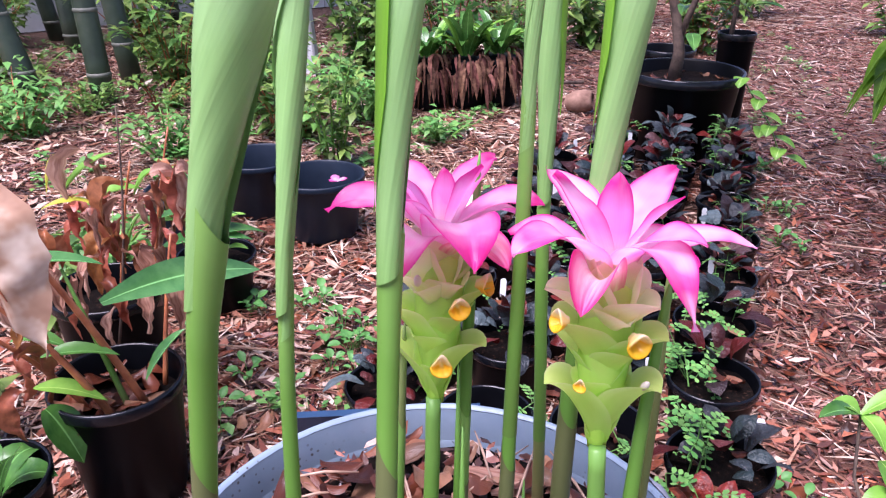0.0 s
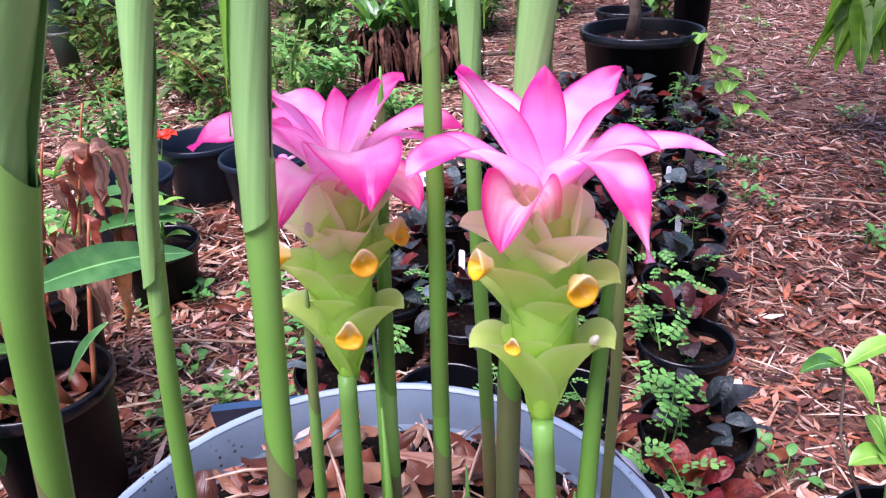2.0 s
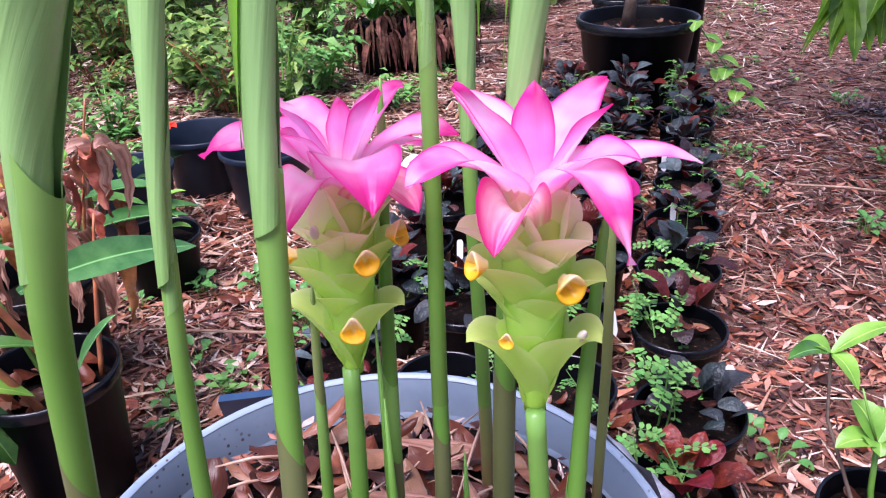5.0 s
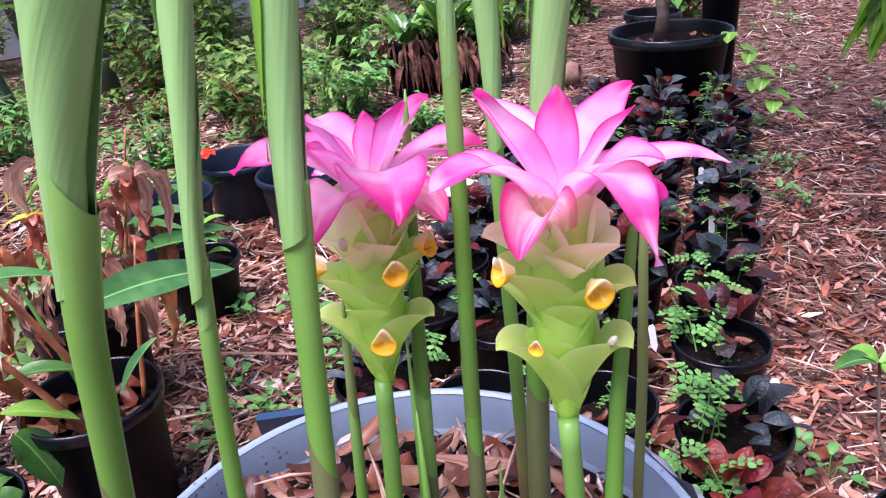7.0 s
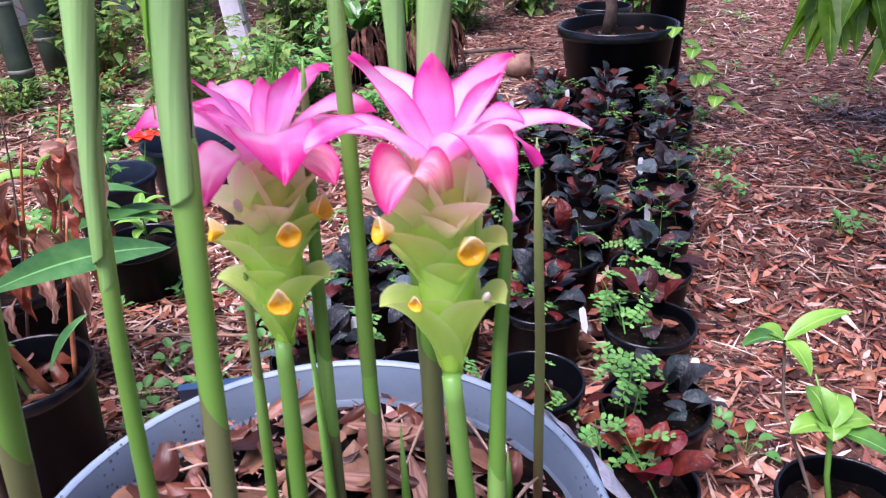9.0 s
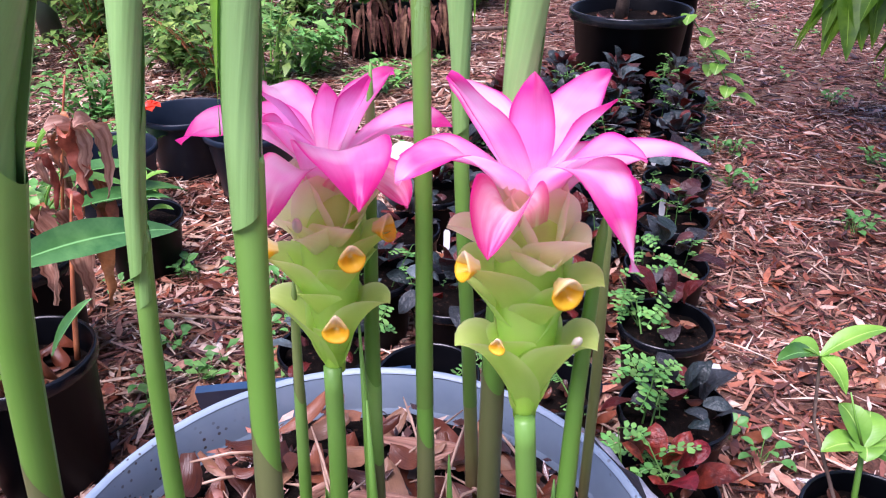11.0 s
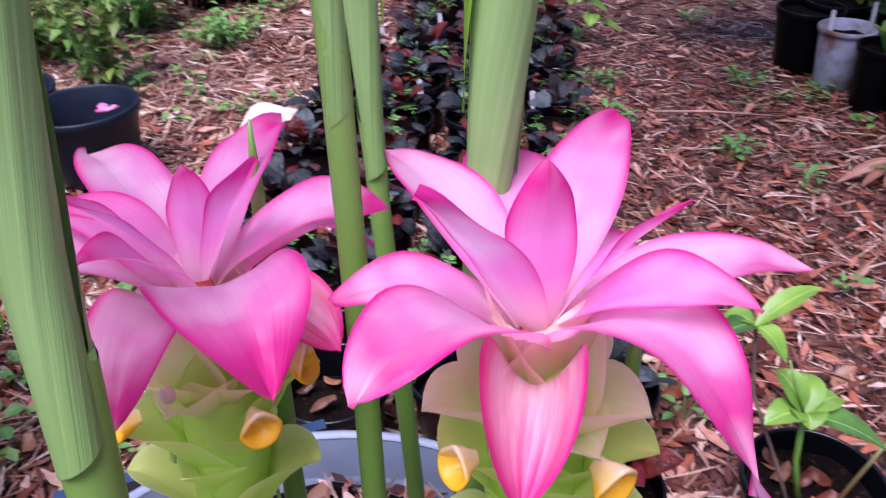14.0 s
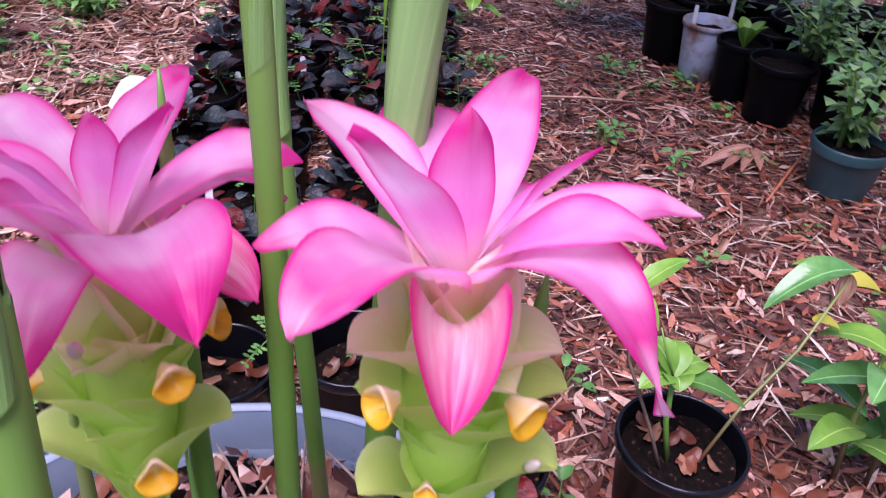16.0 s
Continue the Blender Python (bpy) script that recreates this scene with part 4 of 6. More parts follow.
inflorescence(
    SP1, Vector((0.079, 0.611, 0.662)), Vector((0.084, 0.63, 0.825)), 8,
    [((0.035, 0.622, 0.706), 0.038, 0.048, 0.012), ((0.118, 0.603, 0.713), 0.040, 0.052, 0.014), ((0.086, 0.592, 0.697), 0.030, 0.032, 0.0), ((0.08, 0.645, 0.71), 0.042, 0.048, 0.006),
     ((0.064, 0.594, 0.726), 0.034, 0.045, 0.0), ((0.108, 0.632, 0.735), 0.038, 0.05, 0.006), ((0.052, 0.642, 0.735), 0.038, 0.05, 0.006), ((0.101, 0.590, 0.743), 0.034, 0.045, 0.0),
     ((0.040, 0.607, 0.742), 0.044, 0.056, 0.010), ((0.123, 0.620, 0.753), 0.040, 0.052, 0.010), ((0.088, 0.656, 0.755), 0.044, 0.05, 0.006)],
    [((0.110, 0.551, 0.799), 0.050, 0.79, 0.030, None, 0.35, 6, 2.6), ((0.157, 0.627, 0.817), 0.027, 0.797, 0.014, None, 0.3, -12), ((0.1205, 0.6825, 0.833), 0.031, 0.798, 0.012, None, 0.35, 8),
     ((0.003, 0.614, 0.813), 0.034, 0.797, 0.019, None, 0.3, 10), ((0.0576, 0.565, 0.783), 0.036, 0.79, 0.022, None, 0.4, 10), ((0.037, 0.694, 0.822), 0.033, 0.795, 0.014, None, 0.3, -8),
     ((0.085, 0.633, 0.842), 0.018, 0.803, 0.0, 0, 0.45, 15), ((0.1125, 0.6145, 0.850), 0.022, 0.803, 0.002, 60, 0.4, 12), ((0.050, 0.603, 0.850), 0.022, 0.80, 0.004, -60, 0.35, -10),
     ((0.151, 0.6365, 0.795), 0.032, 0.795, 0.019, None, 0.3, 8), ((0.030, 0.645, 0.822), 0.032, 0.79, 0.014, None, 0.3, 0), ((0.056, 0.587, 0.834), 0.022, 0.795, 0.008, None, 0.4, 15)],
    ((0.132, 0.587, 0.784), 0.034, 0.786, 0.012, 0.5),
    [((0.067, 0.587, 0.766), 0.036, 0.042, 0.002, 0.6), ((0.042, 0.61, 0.77), 0.040, 0.045, 0.006, 0.4), ((0.118, 0.640, 0.776), 0.042, 0.045, 0.01, 0.3),
     ((0.08, 0.66, 0.778), 0.042, 0.045, 0.01, 0.3), ((0.101, 0.589, 0.77), 0.036, 0.042, 0.002, 0.5)],
    [((0.099, 0.587, 0.752), (0.35, -1, -0.05), 0.0085), ((0.118, 0.611, 0.759), (1, -0.45, 0.1), 0.0085), ((0.086, 0.587, 0.703), (0.1, -1, 0.15), 0.0085), ((0.045, 0.604, 0.75), (-1, -0.4, 0.1), 0.0075)],
    [((0.069, 0.592, 0.771), (0.1, -0.6, 1), 0.0036)])

# ---- black nursery pots ----


def pot_meshes(r, h, lip):
    g = lathe(Geo(), [(0.0, 0.0), (r * 0.74, 0.0), (r * 0.76, 0.006), (r * 0.93, h - lip), (r * 0.94, h - lip + 0.002)], 36)
    lathe(g, [(r * 0.8, h * 0.45), (r * 0.915, h - 0.008), (r * 0.94, h - 0.002)], 36)
    body = g.mesh("pot_wall")
    g = lathe(Geo(), [(r * 0.935, h - lip), (r * 0.995, h - lip), (r, h - lip + 0.004), (r, h - 0.004), (r * 0.985, h), (r * 0.95, h), (r * 0.935, h - 0.005)], 36)
    rim = g.mesh("rim")
    verts, faces, uvs = [Vector((0, 0, 0))], [], [(0, 0)]
    for i in range(1, 7):
        for k in range(28):
            a = 2 * math.pi * k / 28
            q = r * 0.91 * i / 6
            x, y = q * math.cos(a), q * math.sin(a)
            verts.append(Vector((x, y, 0.008 * noise.noise(Vector((x * 30, y * 30, r * 9))))))
            uvs.append((x, y))
    faces += [(0, 1 + k, 1 + (k + 1) % 28) for k in range(28)]
    for i in range(5):
        for k in range(28):
            a, b = 1 + i * 28, 1 + (i + 1) * 28
            faces.append((a + k, b + k, b + (k + 1) % 28, a + (k + 1) % 28))
    return body, rim, mesh_of("soil", verts, faces, uvs)


POTS = {}


def pot(name, label, at, r, h, material=None, soil=0.8, group="black nursery pots", lip=0.018, tilt=0.0, rz=0.0):
    """An open pot with its rim and, where soil > 0, earth at that share of its height."""
    key = (r, h, (material or M_BLACK).name)
    if key not in POTS:
        POTS[key] = pot_meshes(r, h, lip)
        for me, m in zip(POTS[key], (material or M_BLACK, material or M_RIM, M_SOIL)):
            me.materials.append(m)
    body, rim, soil_me = POTS[key]
    t = thing(name, label, "plant pot", at, group, rz)
    part("pot_wall", body, None, t)
    part("rim", rim, None, t)
    if soil:
        part("soil", soil_me, None, t, "dark potting soil", at=pose(0, 0, h * soil) @ Matrix.Scale((0.735 + 0.17 * soil) / 0.91, 4))
    KEEP_OUT.append((at[0], at[1], r * 0.9))
    return t

# ---- bed of bronze-leaved plants ----
BRONZE = []
for i in range(5):
    rng = random.Random(70 + i)
    L = rng.uniform(0.05, 0.085)
    p = bezier3(Vector((0, 0, 0)), Vector((L * 0.3, 0, L * 0.32)), Vector((L * 0.75, 0, L * 0.34)), Vector((L, 0, L * rng.uniform(-0.05, 0.2))), 7)
    g = blade(Geo(), p, L * rng.uniform(0.6, 0.75), Vector((0, 1, 0)), cup=rng.uniform(-0.2, 0.35), nu=6, shape=(0.3, 0.45, 0.9), wave=0.09, seed=i, fold=0.12)
    me = g.mesh("leaf")
    me.materials.append(M_BRONZE)
    BRONZE.append(me)
CORAL = []
for me in BRONZE:
    CORAL.append(me.copy())
    CORAL[-1].materials[0] = M_CORAL


def bronze_plant(at, rz, seed, full=1.0, red=False):
    t = thing("bronze_begonia", "crinkled coral red leaves in a black pot" if red else "crinkled dark bronze leaves, red beneath, in a black pot", "potted plant", at, "bronze-leaved plants in pots", rz)
    rng = random.Random(seed)
    n = int(27 * full)
    for i in range(n):
        a = 137.5 * i + rng.uniform(-20, 20)
        ring = i / n
        reach = 0.01 + 0.055 * ring
        part("leaf", rng.choice(CORAL if red else BRONZE), M_BRONZE, t, at=pose(reach * math.cos(radians(a)), reach * math.sin(radians(a)), 0.06 - 0.045 * ring + rng.uniform(-0.008, 0.012), rng.uniform(-25, 25), -50 + 60 * ring + rng.uniform(-25, 25), a) @ Matrix.Scale(rng.uniform(0.6, 0.98), 4))
    return t


def tag(at, lean, rz, h=0.042):
    g = Geo()
    w, d = 0.0075, 0.0006
    out = [(-w, 0), (w * 0.2, -0.012), (w, 0), (w, h - 0.006), (w * 0.6, h), (-w * 0.6, h), (-w, h - 0.006)]
    n = len(out)
    verts = [Vector((x, -d, z)) for x, z in out] + [Vector((x, d, z)) for x, z in out]
    faces = [tuple(range(n)), tuple(range(2 * n - 1, n - 1, -1))] + [(i, i + n, (i + 1) % n + n, (i + 1) % n) for i in range(n)]
    g.add(verts, faces, [(v.x, v.z) for v in verts])
    return single("plant_tag", g, M_WHITE, "white plastic plant tag stuck into a pot", "plant tag", "white plant tags", at=pose(*at, lean, 0, rz), smooth=False)


def weed_mesh(seed, n_branch=5, height=0.09, leaflet=0.011):
    """A sprig whose fronds carry pairs of small rounded leaflets."""
    rng = random.Random(seed)
    g = Geo()
    top = Vector((rng.uniform(-0.03, 0.03), rng.uniform(-0.03, 0.03), height))
    tube(g, [Vector((0, 0, 0)), top * 0.5 + Z * 0.004, top], [0.0013, 0.0011, 0.0006], 5)
    for i in range(n_branch):
        a = 137 * i + rng.uniform(-30, 30)
        d = Vector((math.cos(radians(a)), math.sin(radians(a)), 0))
        b = top * (0.5 + 0.5 * i / max(1, n_branch - 1))
        ln = rng.uniform(0.028, 0.05)
        p = bezier(b, b + d * ln * 0.5 + Z * 0.012, b + d * ln + Z * rng.uniform(-0.012, 0.006), 5)
        tube(g, p, [0.0006] * 6, 4, False)
        sd_ = Vector((d.y, -d.x, 0))
        for j, q in enumerate(p[1:]):
            for s in (-1, 1):
                lf = leaflet * rng.uniform(0.8, 1.15) * (0.75 if j == 4 else 1.0)
                w = (sd_ * s + d * (0.25 + 0.12 * j)).normalized()
                x = w.cross(Z) * lf * 0.33
                tilt = Z * rng.uniform(-0.25, 0.2) * lf
                pts = [q, q + w * lf * 0.3 - x * 0.8 + tilt * 0.3, q + w * lf * 0.7 - x + tilt * 0.7, q + w * lf + tilt, q + w * lf * 0.7 + x + tilt * 0.7, q + w * lf * 0.3 + x * 0.8 + tilt * 0.3]
                g.add(pts, [(0, 1, 2, 3, 4, 5)], [(0, 0), (0, 1), (1, 1), (1, 0), (1, 0), (0, 0)])
    me = g.mesh("weed", False)
    me.materials.append(M_WEED)
    return me


WEEDS = [weed_mesh(20 + i, 3 + i % 3, 0.035 + 0.013 * i, 0.0112) for i in range(6)]

# right-hand line of the bed, and how far the lines run to its side
LINE = [(0.437, 0.990), (0.505, 1.160), (0.556, 1.415), (0.625, 1.640), (0.690, 1.870), (0.750, 2.100), (0.827, 2.370), (0.885, 2.590), (0.940, 2.800), (0.965, 2.985)]
BED = []
for i, (x, y) in enumerate(LINE):
    for j in range(4):
        if (i == 0 and j > 0) or (i == 1 and j > 3):
            continue
        px, py = x - 0.197 * j + (0.01 if j % 2 else 0), y + 0.05 * j + (0.03 if j % 2 else 0)
        if i >= 8 and j == 3:
            continue
        BED.append((px, py, i, j))
EMPTY = {(1, 1), (1, 2)}
rng = random.Random(9)
for px, py, i, j in BED:
    px, py = px + rng.uniform(-0.012, 0.012), py + rng.uniform(-0.012, 0.012)
    if j == 0 and i < 3:
        px, py = LINE[i]
    bare = (i, j) in EMPTY
    pot("nursery_pot", "round black plastic nursery pot" + (" with bare soil" if bare else " with dark soil"), (px, py, ground_height(px, py) - 0.002), 0.09, 0.165, soil=0.62 if bare else 0.84)
    if bare or (i, j) == (2, 0):
        full = 0.25 if (i, j) == (2, 0) else 0
    else:
        full = rng.uniform(0.8, 1.1) * (0.62 if j == 0 else 1.0)
    if full:
        bronze_plant((px, py, 0.138), rng.uniform(0, 360), 100 + 10 * i + j, full, (i, j) == (0, 0))
    if j == 0 or bare:
        for k in range(6 if (i, j) == (2, 0) or bare else 3):
            a, q = rng.uniform(0, 6.28), 0.062 * math.sqrt(rng.random())
            single("dry_leaf", rng.choice(DRY), M_DRY, "small brown dead leaf on potting soil", "dead leaf", "dead leaves in the pots", at=pose(px + q * math.cos(a), py + q * math.sin(a), 0.108 if bare else 0.146, rng.uniform(-20, 20), rng.uniform(-20, 20), rng.uniform(0, 360)) @ Matrix.Scale(rng.uniform(0.5, 0.85), 4))
    for k in range(rng.choice((3, 4, 5)) if j == 0 else rng.choice((1, 1, 2))):
        a = rng.uniform(0, 6.28)
        ob = single("weed_sprig", rng.choice(WEEDS), M_WEED, "feathery bright green weed sprig in a pot", "weed", "weed sprigs in pots", at=pose(px + 0.05 * math.cos(a), py + 0.05 * math.sin(a), 0.132, rng.uniform(-18, 18), rng.uniform(-18, 18), rng.uniform(0, 360)) @ Matrix.Scale(rng.uniform(0.75, 1.45), 4))
for at, lean, rz in (((0.585, 1.22, 0.15), -12, -15), ((0.715, 2.2, 0.15), -5, 10), ((0.62, 3.0, 0.14), -5, 5), ((0.26, 2.28, 0.15), -8, 5), ((0.30, 2.39, 0.15), -4, 5), ((0.22, 1.88, 0.15), -6, -5), ((0.35, 1.54, 0.15), -6, 8), ((-0.015, 1.42, 0.14), -10, -12), ((0.43, 1.40, 0.15), -15, 30), ((0.14, 1.72, 0.15), -6, -20), ((0.44, 2.36, 0.15), -4, 10), ((0.66, 1.88, 0.15), -6, 10), ((0.55, 2.7, 0.15), -6, 0), ((0.4, 2.85, 0.15), -6, 20)):
    tag(at, lean, rz)

# ---- chips, straw and fallen leaves on the ground ----


def scatter_chips(name, label, count, area, size, thick, material, seed, straw=False, broad=False):
    x0, x1, y0, y1 = area
    rng = random.Random(seed)
    verts, faces = [], []
    made = 0
    while made < count:
        x, y = rng.uniform(x0, x1), rng.uniform(y0, y1)
        made += 1
        if not free(x, y, -0.02):
            continue
        L = rng.uniform(*size)
        W = L * (rng.uniform(0.022, 0.075) if straw else rng.uniform(0.16, 0.36) if broad else rng.uniform(0.05, 0.24))
        if straw:
            W = max(W, 0.002)
        a = rng.uniform(0, 6.283)
        d = Vector((math.cos(a), math.sin(a), rng.uniform(-0.28, 0.28) * (0.5 if straw else 1))).normalized()
        s = Vector((-math.sin(a), math.cos(a), rng.uniform(-0.5, 0.5) * (0.3 if straw else 1))).normalized()
        n = d.cross(s).normalized()
        c = Vector((x, y, ground_height(x, y) + rng.uniform(0.002, 0.024 if straw or broad else 0.018)))
        bow = rng.uniform(-0.12, 0.16) * L * (2.2 if broad else 1.0)
        h = rng.uniform(*thick)
        o = len(verts)
        for u, w in ((-0.5, rng.uniform(0.03, 0.35)), (rng.uniform(-0.2, 0.2), 1.0), (0.5, rng.uniform(0.02, 0.3))):
            m = c + d * (u * L) + n * (bow * (0.25 - u * u))
            verts += [m + s * (W * 0.5 * w), m - s * (W * 0.5 * w), m - s * (W * 0.4 * w) - n * h, m + s * (W * 0.4 * w) - n * h]
        for k in (0, 4):
            faces += [(o + k, o + k + 1, o + k + 5, o + k + 4), (o + k + 1, o + k + 2, o + k + 6, o + k + 5), (o + k + 3, o + k, o + k + 4, o + k + 7)]
        faces += [(o, o + 3, o + 2, o + 1), (o + 8, o + 9, o + 10, o + 11)]
    me = mesh_of(name, verts, faces, None, False)
    me.materials.append(material)
    return tagged(new(name, me), label, "mulch", kind="stuff")


def build_mulch():
    near, far = (-1.6, 2.3, 0.5, 3.2), (-2.8, 3.6, 3.0, 6.6)
    scatter_chips("wood_chips", "reddish brown wood chips covering the ground", 32000, near, (0.014, 0.06), (0.001, 0.004), M_CHIP, 1)
    scatter_chips("bark_flakes", "large curled reddish bark flakes and dead leaves on the ground", 5200, (-1.6, 0.55, 0.5, 2.7), (0.03, 0.075), (0.0008, 0.002), M_FLAKE, 2, broad=True)
    scatter_chips("bark_flakes", "large curled reddish bark flakes and dead leaves on the ground", 4200, (0.55, 2.3, 0.5, 3.2), (0.03, 0.07), (0.0008, 0.002), M_FLAKE, 12, broad=True)
    scatter_chips("straw", "pale dry straw and bamboo leaves on the mulch", 6000, (-1.6, 0.5, 0.5, 3.2), (0.04, 0.15), (0.0006, 0.0016), M_STRAW, 3, True)
    scatter_chips("straw", "pale dry straw and bamboo leaves on the mulch", 3800, (0.5, 2.3, 0.5, 3.2), (0.035, 0.13), (0.0006, 0.0016), M_STRAW, 6, True)
    scatter_chips("bamboo_sheaths", "pale tan dry leaf scraps on the mulch", 5600, (-1.6, 0.5, 0.8, 4.5), (0.04, 0.11), (0.0006, 0.0016), M_STRAW, 7)
    scatter_chips("wood_chips", "reddish brown wood chips covering the ground", 8000, (0.2, 5.2, 6.4, 10.5), (0.04, 0.13), (0.003, 0.008), M_CHIP, 9)
    scatter_chips("straw", "pale dry straw and bamboo leaves on the mulch", 3500, (0.2, 5.2, 6.4, 10.5), (0.1, 0.3), (0.002, 0.005), M_STRAW, 10, True)
    scatter_chips("bamboo_sheaths", "pale tan dry leaf scraps on the mulch", 6000, (-3.2, 0.3, 2.6, 7.0), (0.05, 0.15), (0.0006, 0.0016), M_STRAW, 8)
    scatter_chips("wood_chips", "reddish brown wood chips covering the ground", 11000, (-2.8, 3.6, -1.6, 0.5), (0.03, 0.09), (0.001, 0.004), M_CHIP, 13)
    scatter_chips("wood_chips", "reddish brown wood chips covering the ground", 5000, (2.3, 3.8, 0.5, 3.0), (0.03, 0.09), (0.001, 0.004), M_CHIP, 14)
    scatter_chips("wood_chips", "reddish brown wood chips covering the ground", 4000, (-2.8, -1.6, 0.5, 3.0), (0.03, 0.09), (0.001, 0.004), M_CHIP, 15)
    scatter_chips("straw", "pale dry straw and bamboo leaves on the mulch", 2500, (-2.8, 3.6, -1.6, 0.5), (0.04, 0.14), (0.0006, 0.0016), M_STRAW, 16, True)
    scatter_chips("wood_chips", "reddish brown wood chips covering the ground", 26000, far, (0.02, 0.08), (0.002, 0.006), M_CHIP, 4)
    scatter_chips("straw", "pale dry straw and bamboo leaves on the mulch", 7000, far, (0.04, 0.16), (0.001, 0.003), M_STRAW, 5, True)

# ---- board and cloth at the planter ----


def build_board():
    g = Geo()
    a, b = Vector((-0.117, 0.840, 0.452)), Vector((0.11, 0.874, 0.452))
    d = (b - a).normalized()
    n = Vector((-d.y, d.x, 0))
    low = Z * -0.46 + n * 0.16
    verts = []
    for off in (Vector((0, 0, 0)), n * 0.012):
        verts += [a + off, b + off, b + low + off, a + low + off]
    g.add(verts, [(0, 1, 2, 3), (7, 6, 5, 4), (0, 4, 5, 1), (1, 5, 6, 2), (2, 6, 7, 3), (3, 7, 4, 0)], [(v.x, v.z) for v in verts])
    single("plastic_board", g, M_BLUE, "dark blue plastic board leaning against the grey planter", "board", smooth=False)


build_board()


def build_cloth():
    g = Geo()
    n, m = 16, 7
    verts, faces, uvs = [], [], []
    for i in range(n + 1):
        a = radians(-38 + 78 * i / n)
        taper = math.sin(math.pi * min(1, 0.12 + i / n * 0.95)) ** 0.5
        for k in range(m + 1):
            s = k / m
            r = GP_R + 0.006 + s * (0.045 * taper) + 0.004 * math.sin(i * 1.7 + k)
            z = GP_H - 0.004 - s * 0.02 * taper - s * s * 0.05 + 0.003 * math.sin(i * 2.3)
            verts.append(Vector((GP.x + r * math.cos(a), GP.y + r * math.sin(a), z)))
            uvs.append((i / n, s))
    for i in range(n):
        for k in range(m):
            faces.append((i * (m + 1) + k, (i + 1) * (m + 1) + k, (i + 1) * (m + 1) + k + 1, i * (m + 1) + k + 1))
    g.add(verts, faces, uvs)
    single("weed_cloth", g, M_CLOTH, "grey woven cloth folded over the planter rim", "cloth")


build_cloth()

# ---- plants out of leaves ----


def leaf(parent, base, tip, width, material, arch=0.05, cup=0.2, shape=(0.12, 0.42, 0.5), wave=0.02, seed=0, fold=0.15, side=None, label="", name="leaf", n=9):
    base, tip = Vector(base), Vector(tip)
    d = tip - base
    if side is None:
        side = Vector((d.y, -d.x, 0))
        if side.length < 1e-4:
            side = Vector((1, 0, 0))
        side.normalize()
    p = bezier(base, (base + tip) / 2 + Z * arch, tip, n)
    return part(name, blade(Geo(), p, width, side, cup, 6, shape, wave, seed, fold), material, parent, label)


def dead_leaf(parent, at, rng, L):
    """A shrivelled dead leaf that hangs crumpled from its stalk."""
    a = rng.uniform(0, 6.28)
    d = Vector((math.cos(a), math.sin(a), 0))
    p = bezier3(at, at + d * L * 0.3 + Z * L * 0.12, at + d * L * 0.4 - Z * L * 0.35, at + d * L * rng.uniform(0.1, 0.35) - Z * L * rng.uniform(0.7, 1.0), 18)
    g = blade(Geo(), p, L * rng.uniform(0.16, 0.26), Vector((d.y, -d.x, 0)), rng.uniform(0.5, 1.5), 8, (0.25, 0.45, 0.3), 0.3, int(a * 99), twist=rng.uniform(-2.2, 2.2))
    g.v = [v + Vector((noise.noise(v * 55.0), noise.noise(v * 55.0 + Vector((9, 0, 0))), noise.noise(v * 55.0 + Vector((0, 9, 0))))) * 0.007 for v in g.v]
    return part("dead_leaf", g, M_TAN if rng.random() < 0.35 else M_RUST, parent, "brown curled dead leaf")


def cane(parent, path, r, material=None):
    path = [Vector(q) for q in path]
    p = bezier(path[0], path[1], path[2], 10)
    return part("cane", tube(Geo(), p, [r * (1 - 0.06 * i) for i in range(11)], 9), material or M_CANE, parent)


def bush(name, label, at, r, h, count, leaf_size, material, seed, stems=10, narrow=0.45):
    """A loose bush: thin stems and many single leaves."""
    rng = random.Random(seed)
    t = thing(name, label, "bush", at, "undergrowth bushes")
    g = Geo()
    tips = []
    for i in range(stems):
        a, q = rng.uniform(0, 6.28), r * rng.uniform(0.3, 1.0)
        e = Vector((q * math.cos(a), q * math.sin(a), h * rng.uniform(0.55, 1.0)))
        p = bezier(Vector((e.x * 0.25, e.y * 0.25, 0)), Vector((e.x * 0.4, e.y * 0.4, e.z * 0.7)), e, 6)
        tube(g, p, [0.006 - 0.0007 * k for k in range(7)], 5, False)
        tips.append(p)
    part("stem_tangle", g, M_CANE if seed % 3 == 0 else M_STEM, t)
    g = Geo()
    for i in range(count):
        p = rng.choice(tips)
        b = p[rng.randint(1, 6)] + Vector((rng.uniform(-1, 1), rng.uniform(-1, 1), rng.uniform(-0.5, 0.5))) * r * 0.15
        a = rng.uniform(0, 6.28)
        L = leaf_size * rng.uniform(0.6, 1.2)
        d = Vector((math.cos(a), math.sin(a), rng.uniform(-0.5, 0.5))).normalized()
        s = Vector((-math.sin(a), math.cos(a), rng.uniform(-0.3, 0.3))) * L * narrow * 0.5
        m = b + d * L * 0.5 + Z * L * 0.1
        g.add([b, m - s, b + d * L - Z * L * 0.15, m + s, m - Z * L * 0.04], [(0, 1, 4), (1, 2, 4), (2, 3, 4), (3, 0, 4)], [(0, 0)] * 5)
    part("foliage", g, material, t)
    return t


